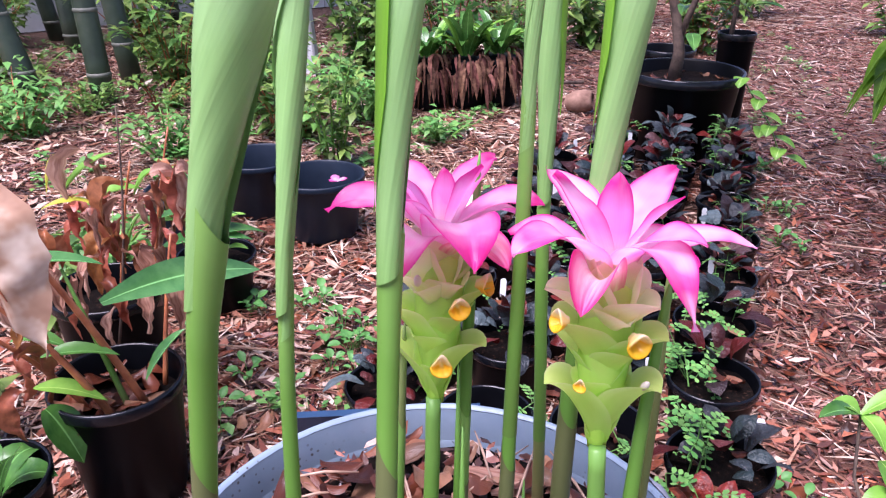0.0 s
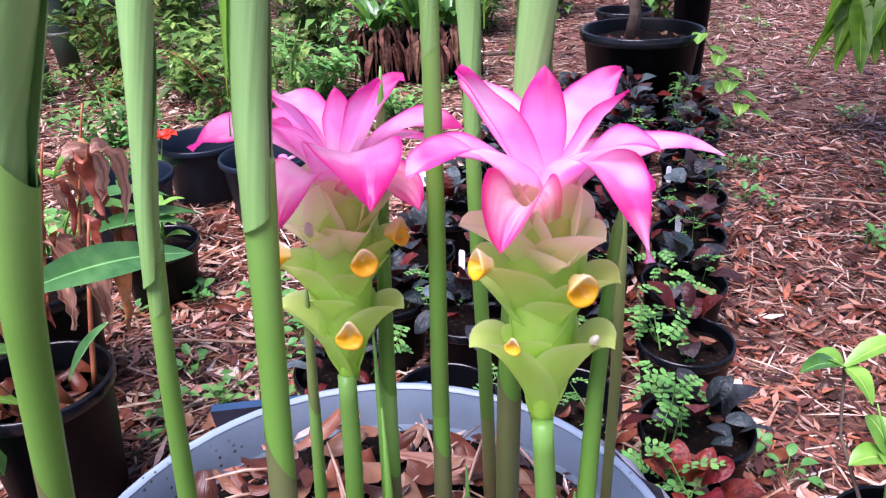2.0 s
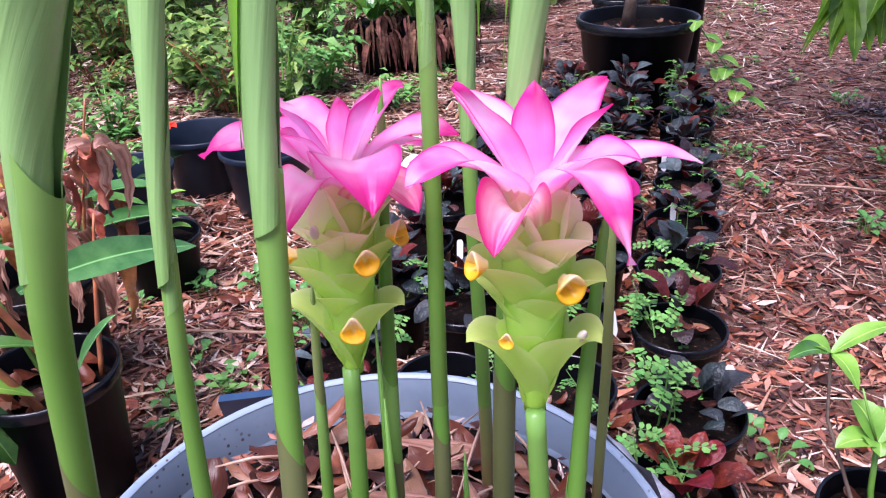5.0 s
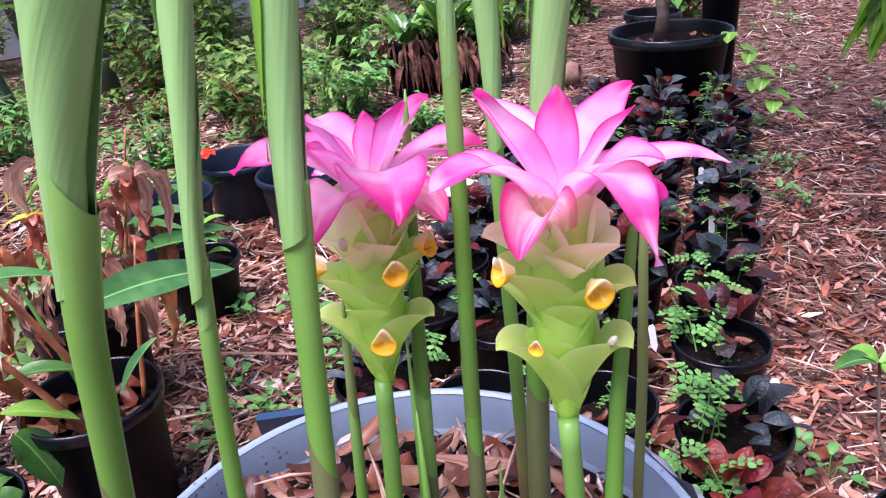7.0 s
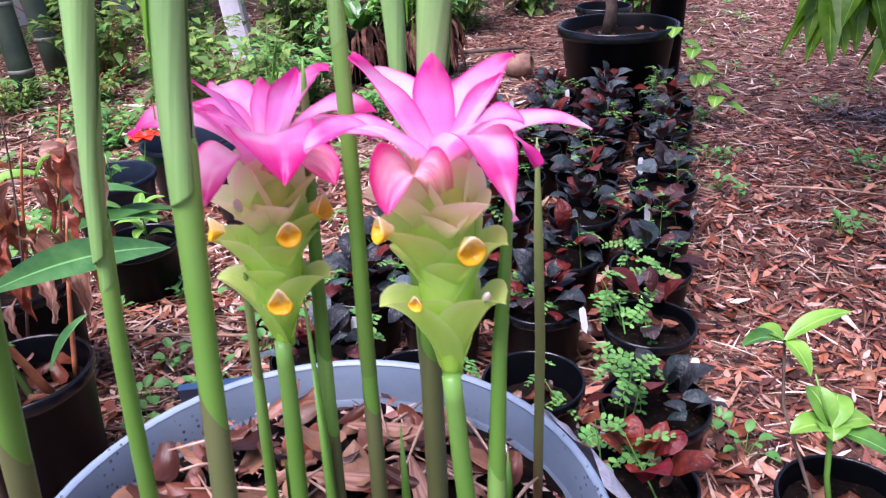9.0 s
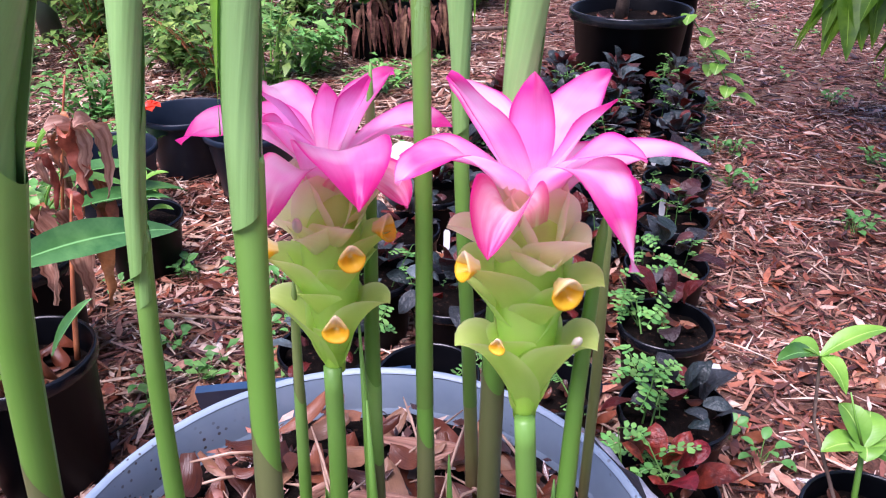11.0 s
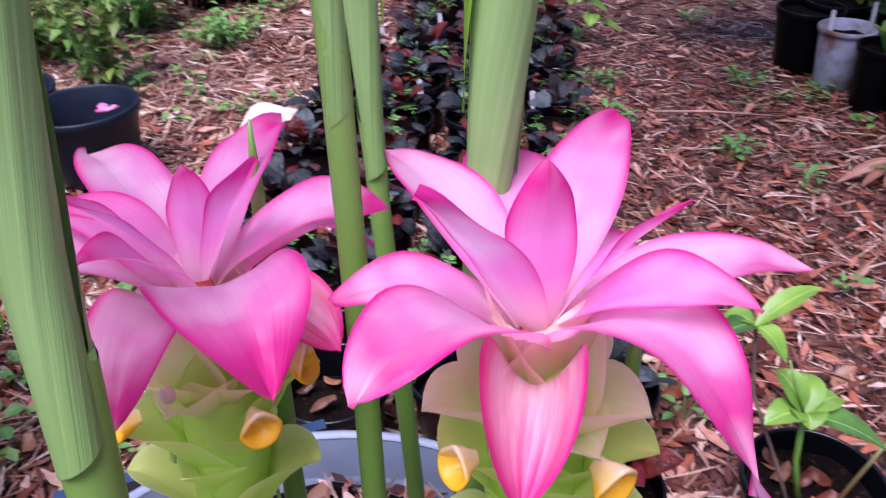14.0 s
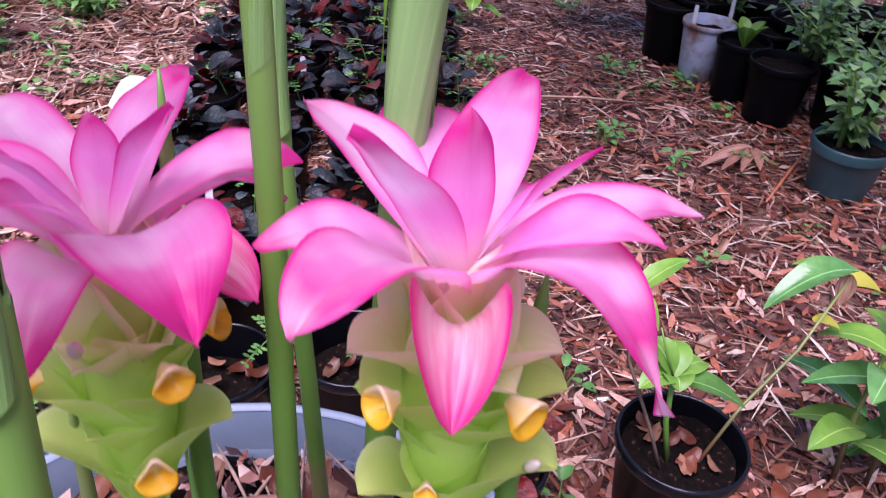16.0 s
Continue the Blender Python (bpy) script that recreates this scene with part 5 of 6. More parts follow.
def left_pots():
    group = "black nursery pots"
    pot("nursery_pot", "tall black nursery pot full of dead leaves", (-0.535, 1.19, 0), 0.115, 0.25, group=group, lip=0.022)
    pot("nursery_pot", "tall black nursery pot behind a dying ginger", (-0.70, 1.50, 0), 0.12, 0.26, group=group, lip=0.022)
    pot("nursery_pot", "black nursery pot with glossy green leaves", (-0.66, 0.98, 0), 0.1, 0.2, group=group)
    t = thing("dying_ginger", "ginger with rust-brown canes and dead curled leaves", "ginger plant", (0, 0, 0))
    rng = random.Random(3)
    for x0, y0, x1, y1, x2, y2, z2, r, m in (
            (-0.475, 1.17, -0.545, 1.13, -0.655, 1.09, 0.67, 0.0074, None), (-0.515, 1.13, -0.56, 1.10, -0.645, 1.05, 0.50, 0.0074, None), (-0.495, 1.15, -0.53, 1.15, -0.575, 1.17, 0.47, 0.0064, M_STEM),
            (-0.475, 1.24, -0.475, 1.29, -0.465, 1.34, 0.46, 0.0052, None), (-0.58, 1.16, -0.62, 1.12, -0.7, 1.04, 0.46, 0.0058, None), (-0.66, 1.46, -0.64, 1.48, -0.60, 1.50, 0.54, 0.005, None),
            (-0.60, 1.48, -0.57, 1.50, -0.53, 1.54, 0.60, 0.0045, None), (-0.62, 1.36, -0.56, 1.38, -0.555, 1.40, 0.68, 0.003, M_BARK)):
        cane(t, [(x0, y0, 0.2), (x1, y1, 0.2 + 0.55 * (z2 - 0.2)), (x2, y2, z2)], r, m)
    for i in range(40):
        at = Vector((rng.uniform(-0.74, -0.46), rng.uniform(1.28, 1.55), rng.uniform(0.36, 0.56)))
        dead_leaf(t, at, rng, rng.uniform(0.08, 0.16))
    for i in range(14):
        at = Vector((rng.uniform(-0.72, -0.5), rng.uniform(1.2, 1.4), rng.uniform(0.3, 0.44)))
        dead_leaf(t, at, rng, rng.uniform(0.06, 0.12))
    for i in range(22):
        a, r = rng.uniform(0, 6.28), 0.09 * math.sqrt(rng.random())
        part("dead_leaf", rng.choice(DRY), M_DRY, t, at=pose(-0.535 + r * math.cos(a), 1.19 + r * math.sin(a), rng.uniform(0.212, 0.225), rng.uniform(-30, 30), rng.uniform(-30, 30), rng.uniform(0, 360)) @ Matrix.Scale(rng.uniform(0.8, 1.3), 4))
    leaf(t, (-0.515, 1.16, 0.415), (-0.336, 1.423, 0.351), 0.066, M_LONG, 0.04, 0.12, (0.2, 0.5, 0.4), seed=4, side=Vector((0.18, 0.26, -0.06)).cross(Vector((0.3, -0.6, 0.75))).normalized(), label="long glossy green leaf", n=14)
    leaf(t, (-0.47, 1.17, 0.26), (-0.41, 1.22, 0.335), 0.03, M_LONG, 0.02, 0.3, seed=5)
    leaf(t, (-0.66, 1.14, 0.48), (-0.52, 1.2, 0.465), 0.045, M_LONG, 0.025, 0.2, seed=6)
    leaf(t, (-0.60, 1.1, 0.345), (-0.49, 1.14, 0.33), 0.04, M_LEAF, 0.02, 0.2, seed=8)
    for i, (x, y, z, dx, dy, dz, w, m) in enumerate((
            (-0.80, 1.52, 0.46, 0.03, 0.02, 0.08, 0.035, M_YELLOW_LEAF), (-0.76, 1.5, 0.46, 0.1, 0.05, 0.08, 0.045, M_LIME), (-0.78, 1.46, 0.45, 0.11, 0.04, -0.01, 0.03, M_YELLOW_LEAF), (-0.74, 1.55, 0.42, 0.1, 0.06, 0.02, 0.06, M_LIME),
            (-0.66, 1.6, 0.42, 0.05, 0.02, 0.06, 0.045, M_LIME), (-0.61, 1.62, 0.42, 0.04, 0.02, 0.06, 0.04, M_LIME), (-0.64, 1.55, 0.38, 0.15, 0.05, -0.02, 0.06, M_LEAF), (-0.56, 1.5, 0.42, 0.13, 0.1, -0.03, 0.06, M_LONG),
            (-0.55, 1.46, 0.37, 0.16, 0.1, -0.02, 0.07, M_LONG), (-0.5, 1.52, 0.36, 0.12, 0.1, -0.02, 0.06, M_LEAF), (-0.82, 1.36, 0.34, 0.1, 0.0, 0.04, 0.05, M_LEAF), (-0.8, 1.3, 0.24, 0.1, 0.02, -0.02, 0.05, M_LEAF))):
        leaf(t, (x, y, z), (x + dx, y + dy, z + dz), w, m, 0.03, 0.2, seed=70 + i)
    # a broad bleached dead leaf that hangs from a cane
    t2 = thing("dead_leaf", "large curled tan and cream dead leaf hanging from a cane", "dead leaf", (0, 0, 0))
    p = bezier3(Vector((-0.66, 1.05, 0.66)), Vector((-0.60, 0.99, 0.66)), Vector((-0.555, 0.975, 0.57)), Vector((-0.515, 1.0, 0.42)), 22)
    g = blade(Geo(), p, 0.12, Vector((0.75, -0.2, 0.6)), 0.9, 12, (0.45, 0.45, 0.5), 0.14, 3)
    g.v = [v + Vector((noise.noise(v * 22.0), noise.noise(v * 22.0 + Vector((9, 0, 0))), noise.noise(v * 22.0 + Vector((0, 9, 0))))) * 0.016 for v in g.v]
    part("blade", g, M_CREAM_LEAF, t2)
    part("midrib", tube(Geo(), [q + Vector((0.004, -0.006, 0.002)) for q in p[:18]], [0.0034 - 0.00013 * i for i in range(18)], 7), M_CANE, t2, "brown leaf midrib")
    for i, (x, y, z, r, h, n, sz, m) in enumerate(((-0.92, 1.25, 0.0, 0.14, 0.26, 60, 0.09, M_DEEP), (-0.82, 1.75, 0.0, 0.14, 0.22, 70, 0.06, M_WEED), (-1.0, 1.75, 0.0, 0.2, 0.3, 90, 0.09, M_DEEP), (-1.02, 2.1, 0.0, 0.18, 0.2, 100, 0.06, M_WEED))):
        bush("leafy_bush", "leafy green plant crowding the black pots", (x, y, z), r, h, n, sz, m, 500 + i, 9, 0.45)
    # wet glossy plant in the low pot
    t3 = thing("glossy_plant", "plant with broad wet dark green leaves in a black pot", "potted plant", (-0.66, 0.98, 0.16))
    for i in range(8):
        a = radians(137 * i + 20)
        b = Vector((0.02 * math.cos(a), 0.02 * math.sin(a), 0.0))
        e = Vector((0.105 * math.cos(a), 0.105 * math.sin(a), 0.02 + 0.05 * (i % 3)))
        leaf(t3, b, e, 0.06, M_LEAF, 0.05, 0.1, (0.12, 0.45, 0.7), seed=60 + i)
    leaf(t3, (0.06, 0.1, 0.1), (0.11, 0.09, 0.0), 0.07, M_LEAF, 0.03, 0.1, (0.3, 0.45, 0.9), seed=72)
    leaf(t3, (0.05, 0.1, 0.14), (0.15, 0.13, 0.1), 0.045, M_LIME, 0.02, 0.1, seed=73)
    for i in range(7):
        dead_leaf(t3, Vector((rng.uniform(-0.08, 0.08), rng.uniform(0.0, 0.12), rng.uniform(0.16, 0.24))), rng, 0.12)


left_pots()


def mid_left_pots():
    pot("nursery_pot", "wide blue-black nursery pot holding a fallen pink petal", (-0.45, 2.40, 0), 0.145, 0.2, M_BLUEBLACK, 0.35)
    pot("nursery_pot", "wide blue-black nursery pot, empty", (-0.70, 2.57, 0), 0.145, 0.2, M_BLUEBLACK, 0.3)
    pot("nursery_pot", "black nursery pot with a small leafy plant", (-0.80, 2.20, 0), 0.13, 0.22, M_BLUEBLACK, 0.5)
    pot("nursery_pot", "low black nursery pot with a young green plant", (-0.62, 1.90, 0), 0.105, 0.15)
    g = Geo()
    for k in range(3):
        a = 2.1 * k
        c = Vector((-0.39, 2.38, 0.185))
        p = bezier(c, c + Vector((0.02 * math.cos(a), 0.02 * math.sin(a), 0.02)), c + Vector((0.035 * math.cos(a), 0.035 * math.sin(a), 0.008)), 5)
        blade(g, p, 0.03, Vector((-math.sin(a), math.cos(a), 0)), 0.4, 4, (0.4, 0.5, 0.9))
    single("fallen_petal", g, M_PINK, "pale pink fallen petals in a pot", "petal")
    rng = random.Random(8)
    for bx, by, bz, n, h, m in ((-0.60, 1.90, 0.12, 9, 0.12, M_LIME), (-0.80, 2.2, 0.12, 8, 0.16, M_LEAF)):
        t = thing("young_plant", "young plant with fresh green leaves in a black pot", "potted plant", (bx, by, bz))
        part("stem", tube(Geo(), [(0, 0, 0), (0.005, 0, h * 0.6), (0, 0.01, h)], [0.003, 0.0025, 0.0015], 6), M_STEM, t)
        for i in range(n):
            a = radians(137 * i)
            z = h * (0.3 + 0.7 * i / n)
            leaf(t, (0, 0, z), (0.07 * math.cos(a), 0.07 * math.sin(a), z + rng.uniform(0.0, 0.04)), 0.03, m, 0.02, 0.2, seed=i)
    t = thing("red_flower_plant", "small plant with bright red flowers in a black pot", "flower", (-0.80, 2.45, 0.0))
    part("stem", tube(Geo(), [(0, 0, 0), (0, 0, 0.15), (0.02, 0, 0.24)], [0.004, 0.003, 0.002], 6), M_STEM, t)
    for i in range(7):
        a = radians(52 * i)
        leaf(t, (0.02, 0, 0.24), (0.02 + 0.05 * math.cos(a), 0.05 * math.sin(a), 0.25), 0.04, M_RED, 0.02, 0.2, (0.3, 0.6, 1.0), name="petal", seed=i)
    for i in range(6):
        a = radians(60 * i)
        leaf(t, (0, 0, 0.12), (0.1 * math.cos(a), 0.1 * math.sin(a), 0.16), 0.045, M_LEAF, 0.03, seed=i)


mid_left_pots()

# ---- big pot with a young tree, and pots behind it ----


def far_right_pots():
    pot("tree_pot", "large black nursery pot with a young tree", (0.86, 3.30, 0), 0.24, 0.36, soil=0.86, lip=0.035)
    pot("nursery_pot", "narrow black nursery pot behind the tree pot", (1.169, 3.72, 0), 0.085, 0.44, soil=0.9, lip=0.03)
    pot("nursery_pot", "black nursery pot behind the tree pot", (0.95, 4.1, 0), 0.14, 0.3, soil=0.85, lip=0.03)
    t = thing("young_tree", "young tree with a slim forked trunk in a black pot", "tree", (0.83, 3.34, 0.30))
    part("trunk", tube(Geo(), [(0, 0, 0), (0.01, 0, 0.12), (-0.01, 0.02, 0.24), (-0.06, 0.03, 0.42), (-0.1, 0.02, 0.7), (-0.12, 0, 1.1)], [0.03, 0.023, 0.02, 0.016, 0.013, 0.008], 10), M_BARK, t)
    part("limb", tube(Geo(), [(0.0, 0.01, 0.16), (0.06, 0.02, 0.34), (0.1, 0.06, 0.6), (0.18, 0.08, 1.0)], [0.016, 0.013, 0.01, 0.006], 8), M_BARK, t)
    part("limb", tube(Geo(), [(0.3, 0.36, -0.02), (0.31, 0.34, 0.3), (0.28, 0.33, 0.8)], [0.012, 0.01, 0.007], 7), M_BARK, t)
    rng = random.Random(12)
    for i in range(46):
        a, r = rng.uniform(0, 6.28), rng.uniform(0.05, 0.34)
        b = Vector((0.02 + r * math.cos(a), r * math.sin(a), rng.uniform(0.22, 0.75)))
        d = Vector((math.cos(a), math.sin(a), 0)) * rng.uniform(0.07, 0.13)
        leaf(t, b, b + d - Z * rng.uniform(0.0, 0.05), rng.uniform(0.04, 0.06), M_LEAF, 0.02, 0.15, seed=i, n=5)
    for i in range(16):
        a, r = rng.uniform(0, 6.28), 0.19 * math.sqrt(rng.random())
        single("dry_leaf", rng.choice(DRY), M_DRY, "brown dead leaf on the soil of the tree pot", "dead leaf", "dead leaves in the tree pot", at=pose(0.86 + r * math.cos(a), 3.30 + r * math.sin(a), 0.318, rng.uniform(-20, 20), rng.uniform(-20, 20), rng.uniform(0, 360)))
    t = thing("vine", "trailing vine with broad light green leaves by the tree pot", "vine", (1.12, 3.05, 0))
    part("stem", tube(Geo(), [(-0.07, 0.12, 0.36), (-0.02, 0.05, 0.28), (0.03, 0.0, 0.2), (0.09, -0.04, 0.06)], [0.003] * 4, 5), M_STEM, t)
    for i, (x, y, z) in enumerate(((-0.07, 0.1, 0.36), (-0.05, 0.08, 0.31), (-0.01, 0.04, 0.29), (0.0, 0.02, 0.24), (0.03, 0.0, 0.2), (0.05, -0.01, 0.16), (0.07, -0.03, 0.12), (0.1, -0.03, 0.09), (0.02, 0.05, 0.18))):
        leaf(t, (x, y, z), (x + 0.065 * (1 if i % 2 else -0.4), y - 0.05, z - 0.03), 0.06, M_LIME, 0.015, 0.1, (0.3, 0.35, 0.7), seed=i)


far_right_pots()


def hanging_branch():
    t = thing("mango_branch", "low hanging tree branch with long drooping green leaves", "branch", (0, 0, 0))
    rng = random.Random(21)
    tips = (Vector((1.51, 2.97, 0.48)), Vector((1.62, 2.91, 0.5)), Vector((1.75, 2.85, 0.42)), Vector((1.66, 3.08, 0.58)), Vector((1.86, 2.95, 0.46)), Vector((2.0, 2.8, 0.4)))
    hub = Vector((2.5, 2.9, 1.5))
    for tip in tips:
        part("limb", tube(Geo(), bezier(hub, tip + Vector((0.25, 0.02, 0.45)), tip, 8), [0.014 - 0.0013 * k for k in range(9)], 8), M_BARK, t)
        for i in range(17):
            a = radians(137.5 * i + 20)
            L = rng.uniform(0.2, 0.3)
            d = Vector((math.cos(a), math.sin(a), 0)) * L * rng.uniform(0.25, 0.6)
            b = tip + Vector((rng.uniform(-0.02, 0.02), rng.uniform(-0.02, 0.02), rng.uniform(-0.03, 0.08)))
            leaf(t, b, b + d - Z * L * rng.uniform(0.6, 0.95), L * 0.29, M_TREE_LEAF, 0.06, 0.1, (0.15, 0.45, 0.4), 0.03, 10 * i, 0.2, n=7)


hanging_branch()


def shade_tree(x, y, crown, radii, count, seed, base_r):
    """A tree added out of view to shade the garden: trunk, limbs, loose crown."""
    rng = random.Random(seed)
    t = thing("unseen_tree", "broad tree out of view, added to shade the garden", "tree", (x, y, 0), "shade trees")
    c = Vector(crown) - Vector((x, y, 0))
    part("trunk", tube(Geo(), [Vector((0, 0, -0.05)), Vector((0.02, 0, 0.4)), c * 0.45, c * 0.8], [base_r * 1.25, base_r, base_r * 0.8, base_r * 0.5], 14), M_BARK, t)
    for i in range(9):
        a = radians(40 * i)
        e = c + Vector((math.cos(a) * radii[0] * 0.75, math.sin(a) * radii[1] * 0.75, rng.uniform(-0.3, 0.5) * radii[2]))
        part("limb", tube(Geo(), bezier(c * 0.5, c * 0.8 + Z * 0.1, e, 6), [base_r * 0.5 * (1 - i_ / 7.5) for i_ in range(7)], 8), M_BARK, t)
    g = Geo()
    for i in range(count):
        a, q = rng.uniform(0, 6.28), rng.random() ** 0.5
        b = c + Vector((math.cos(a) * radii[0] * q, math.sin(a) * radii[1] * q, rng.uniform(-1, 1) * radii[2] * (1.05 - q * q) ** 0.5))
        if noise.noise(b * 1.3) < -0.15:
            continue
        L = rng.uniform(0.14, 0.26)
        a = rng.uniform(0, 6.28)
        d = Vector((math.cos(a), math.sin(a), rng.uniform(-1.0, 0.1))).normalized() * L
        s_ = Vector((-math.sin(a), math.cos(a), 0)) * L * 0.17
        m_ = b + d * 0.5 + Z * L * 0.08
        g.add([b, m_ - s_, b + d, m_ + s_], [(0, 1, 2), (0, 2, 3)], [(0, 0)] * 4)
    part("crown", g, M_DEEP, t)


# none of these is in view; they cut down sun and sky light
shade_tree(3.5, 0.5, (1.5, 1.8, 2.8), (1.0, 1.0, 0.7), 2400, 41, 0.14)
shade_tree(-4.6, 7.2, (-3.6, 6.6, 3.2), (2.6, 2.0, 1.2), 7000, 42, 0.16)
shade_tree(3.4, -3.4, (2.8, -3.0, 3.2), (2.6, 2.0, 1.6), 6000, 43, 0.16)
shade_tree(-5.4, -3.0, (-5.0, -2.6, 3.0), (2.0, 2.2, 1.5), 6000, 44, 0.16)

# ---- root-bound clump with plants, and far planting ----


def root_clump():
    rng = random.Random(31)
    for i, (x, y) in enumerate(((-0.26, 4.02), (-0.06, 4.06), (0.1, 4.12))):
        t = thing("root_bound_plant", "overgrown plant on a block of dry brown hanging roots", "potted plant", (x, y, 0), "root-bound plants")
        g = Geo()
        lathe(g, [(0.0, 0.0), (0.09, 0.0), (0.1, 0.02), (0.105, 0.22), (0.09, 0.25), (0.0, 0.26)], 18)
        part("pot", g, M_BLACK, t)
        g = Geo()
        for k in range(120):
            a = rng.uniform(0, 6.28)
            top = Vector((0.1 * math.cos(a), 0.1 * math.sin(a), rng.uniform(0.16, 0.29)))
            L = rng.uniform(0.06, 0.2)
            d = Vector((math.cos(a + rng.uniform(-0.9, 0.9)), math.sin(a + rng.uniform(-0.9, 0.9)), 0)) * rng.uniform(0.015, 0.07)
            p = bezier(top, top + d * 0.9 + Z * 0.01, top + d - Z * L, 5)
            blade(g, p, rng.uniform(0.008, 0.035), Vector((-math.sin(a), math.cos(a), 0)), rng.uniform(-0.8, 0.8), 3, (0.4, 0.5, 0.4), 0.15, k)
        part("root_mass", g, M_ROOT, t, "hanging dry brown roots")
        for k in range(22):
            a = radians(137.5 * k)
            e = Vector((0.22 * math.cos(a), 0.22 * math.sin(a), 0.26 + rng.uniform(0.0, 0.16)))
            leaf(t, (0.03 * math.cos(a), 0.03 * math.sin(a), 0.26), e * rng.uniform(0.6, 1.0) + Z * 0.1, 0.06, M_LIME if k % 4 == 0 else M_LEAF, 0.09, 0.2, seed=k, n=6)
    t = thing("orange_flower", "small orange flower on a thin stalk", "flower", (-0.4, 4.2, 0))
    part("stem", tube(Geo(), [(0, 0, 0), (0.01, 0, 0.25), (0, 0, 0.46)], [0.004, 0.003, 0.002], 5), M_STEM, t)
    for i in range(6):
        a = radians(60 * i)
        leaf(t, (0, 0, 0.46), (0.035 * math.cos(a), 0.035 * math.sin(a), 0.47), 0.03, M_RED, 0.01, 0.2, (0.3, 0.6, 1.0), name="petal", seed=i, n=4)


root_clump()


rng = random.Random(77)
for i, (x, y, r, h, n, s, m) in enumerate((
        (-0.55, 3.05, 0.22, 0.5, 260, 0.06, M_DEEP), (-0.85, 3.5, 0.35, 0.42, 420, 0.08, M_DEEP), (-0.5, 3.75, 0.3, 0.36, 380, 0.08, M_WEED), (-1.2, 3.9, 0.4, 0.4, 460, 0.08, M_DEEP),
        (-1.7, 4.3, 0.4, 0.5, 420, 0.09, M_DEEP), (-1.5, 5.1, 0.45, 0.7, 520, 0.1, M_DEEP), (-0.7, 4.8, 0.4, 0.6, 460, 0.1, M_DEEP), (-0.2, 5.0, 0.4, 0.7, 420, 0.14, M_WEED),
        (0.25, 5.3, 0.4, 0.6, 380, 0.14, M_DEEP), (0.75, 5.8, 0.4, 0.55, 380, 0.12, M_DEEP), (-2.3, 5.3, 0.5, 0.7, 480, 0.11, M_DEEP), (-1.9, 6.1, 0.5, 0.8, 480, 0.12, M_DEEP),
        (-0.9, 6.2, 0.5, 0.8, 480, 0.12, M_DEEP), (0.1, 6.6, 0.5, 0.8, 460, 0.13, M_DEEP), (1.1, 6.8, 0.5, 0.8, 460, 0.13, M_DEEP), (2.2, 7.2, 0.6, 0.8, 460, 0.13, M_DEEP), (-3.0, 4.6, 0.5, 0.6, 460, 0.1, M_DEEP),
        (-2.9, 3.7, 0.4, 0.45, 380, 0.08, M_DEEP), (-1.25, 3.1, 0.25, 0.22, 220, 0.06, M_WEED), (-2.1, 3.4, 0.35, 0.3, 300, 0.07, M_WEED), (-0.15, 3.45, 0.22, 0.14, 160, 0.05, M_WEED), (3.1, 6.2, 0.5, 0.6, 400, 0.12, M_DEEP),
        (1.45, 5.6, 0.35, 0.6, 360, 0.12, M_DEEP), (-2.0, 3.85, 0.28, 0.16, 260, 0.05, M_DEEP), (-2.35, 3.75, 0.25, 0.18, 220, 0.05, M_DEEP), (-1.65, 3.95, 0.28, 0.2, 260, 0.05, M_DEEP), (-1.9, 4.6, 0.3, 0.3, 260, 0.06, M_DEEP), (-2.6, 4.3, 0.3, 0.24, 240, 0.06, M_DEEP), (-3.6, 5.6, 0.5, 0.7, 420, 0.1, M_DEEP))):
    bush("leafy_bush", ("tall" if h > 0.55 else "low") + " tangled green bush growing out of the mulch", (x, y, ground_height(x, y)), r, h, n, s, m, 200 + i, 12 if h > 0.4 else 8, 0.3 if s > 0.125 else 0.5)


def ground_weeds():
    """Small seedlings and creeping weeds over the mulch."""
    rng = random.Random(55)
    g = Geo()
    for i in range(900):
        if i < 480:
            x, y = rng.uniform(-3.2, 0.1), rng.uniform(2.7, 6.0)
        elif i < 760:
            x, y = rng.uniform(0.9, 3.4), rng.uniform(1.0, 6.5)
        else:
            x, y = rng.uniform(-0.45, 0.05), rng.uniform(1.2, 2.3)
            if rng.random() < 0.55:
                continue
        if not free(x, y, 0.03):
            continue
        if noise.noise(Vector((x * 1.4, y * 1.4, 5))) < (-0.25 if i < 480 else 0.02):
            continue
        z = ground_height(x, y)
        n = rng.randint(4, 9)
        sz = rng.uniform(0.016, 0.04) * (1.3 if i < 480 else 0.9)
        for k in range(n):
            a = rng.uniform(0, 6.28)
            b = Vector((x + rng.uniform(-0.03, 0.03), y + rng.uniform(-0.03, 0.03), z + rng.uniform(0.012, 0.05)))
            d = Vector((math.cos(a), math.sin(a), rng.uniform(-0.1, 0.5))).normalized() * sz
            s = Vector((-math.sin(a), math.cos(a), 0)) * sz * 0.33
            m = b + d * 0.5 + Z * sz * 0.1
            g.add([b, m - s, b + d, m + s], [(0, 1, 2), (0, 2, 3)], [(0, 0)] * 4)
            g.add([Vector((x, y, z - 0.01)), b, b + Vector((0.0012, 0, 0))], [(0, 1, 2)], [(0, 0)] * 3)
    single("ground_weeds", g, M_WEED, "small green weeds and seedlings creeping over the mulch", "weed", kind="stuff")


ground_weeds()


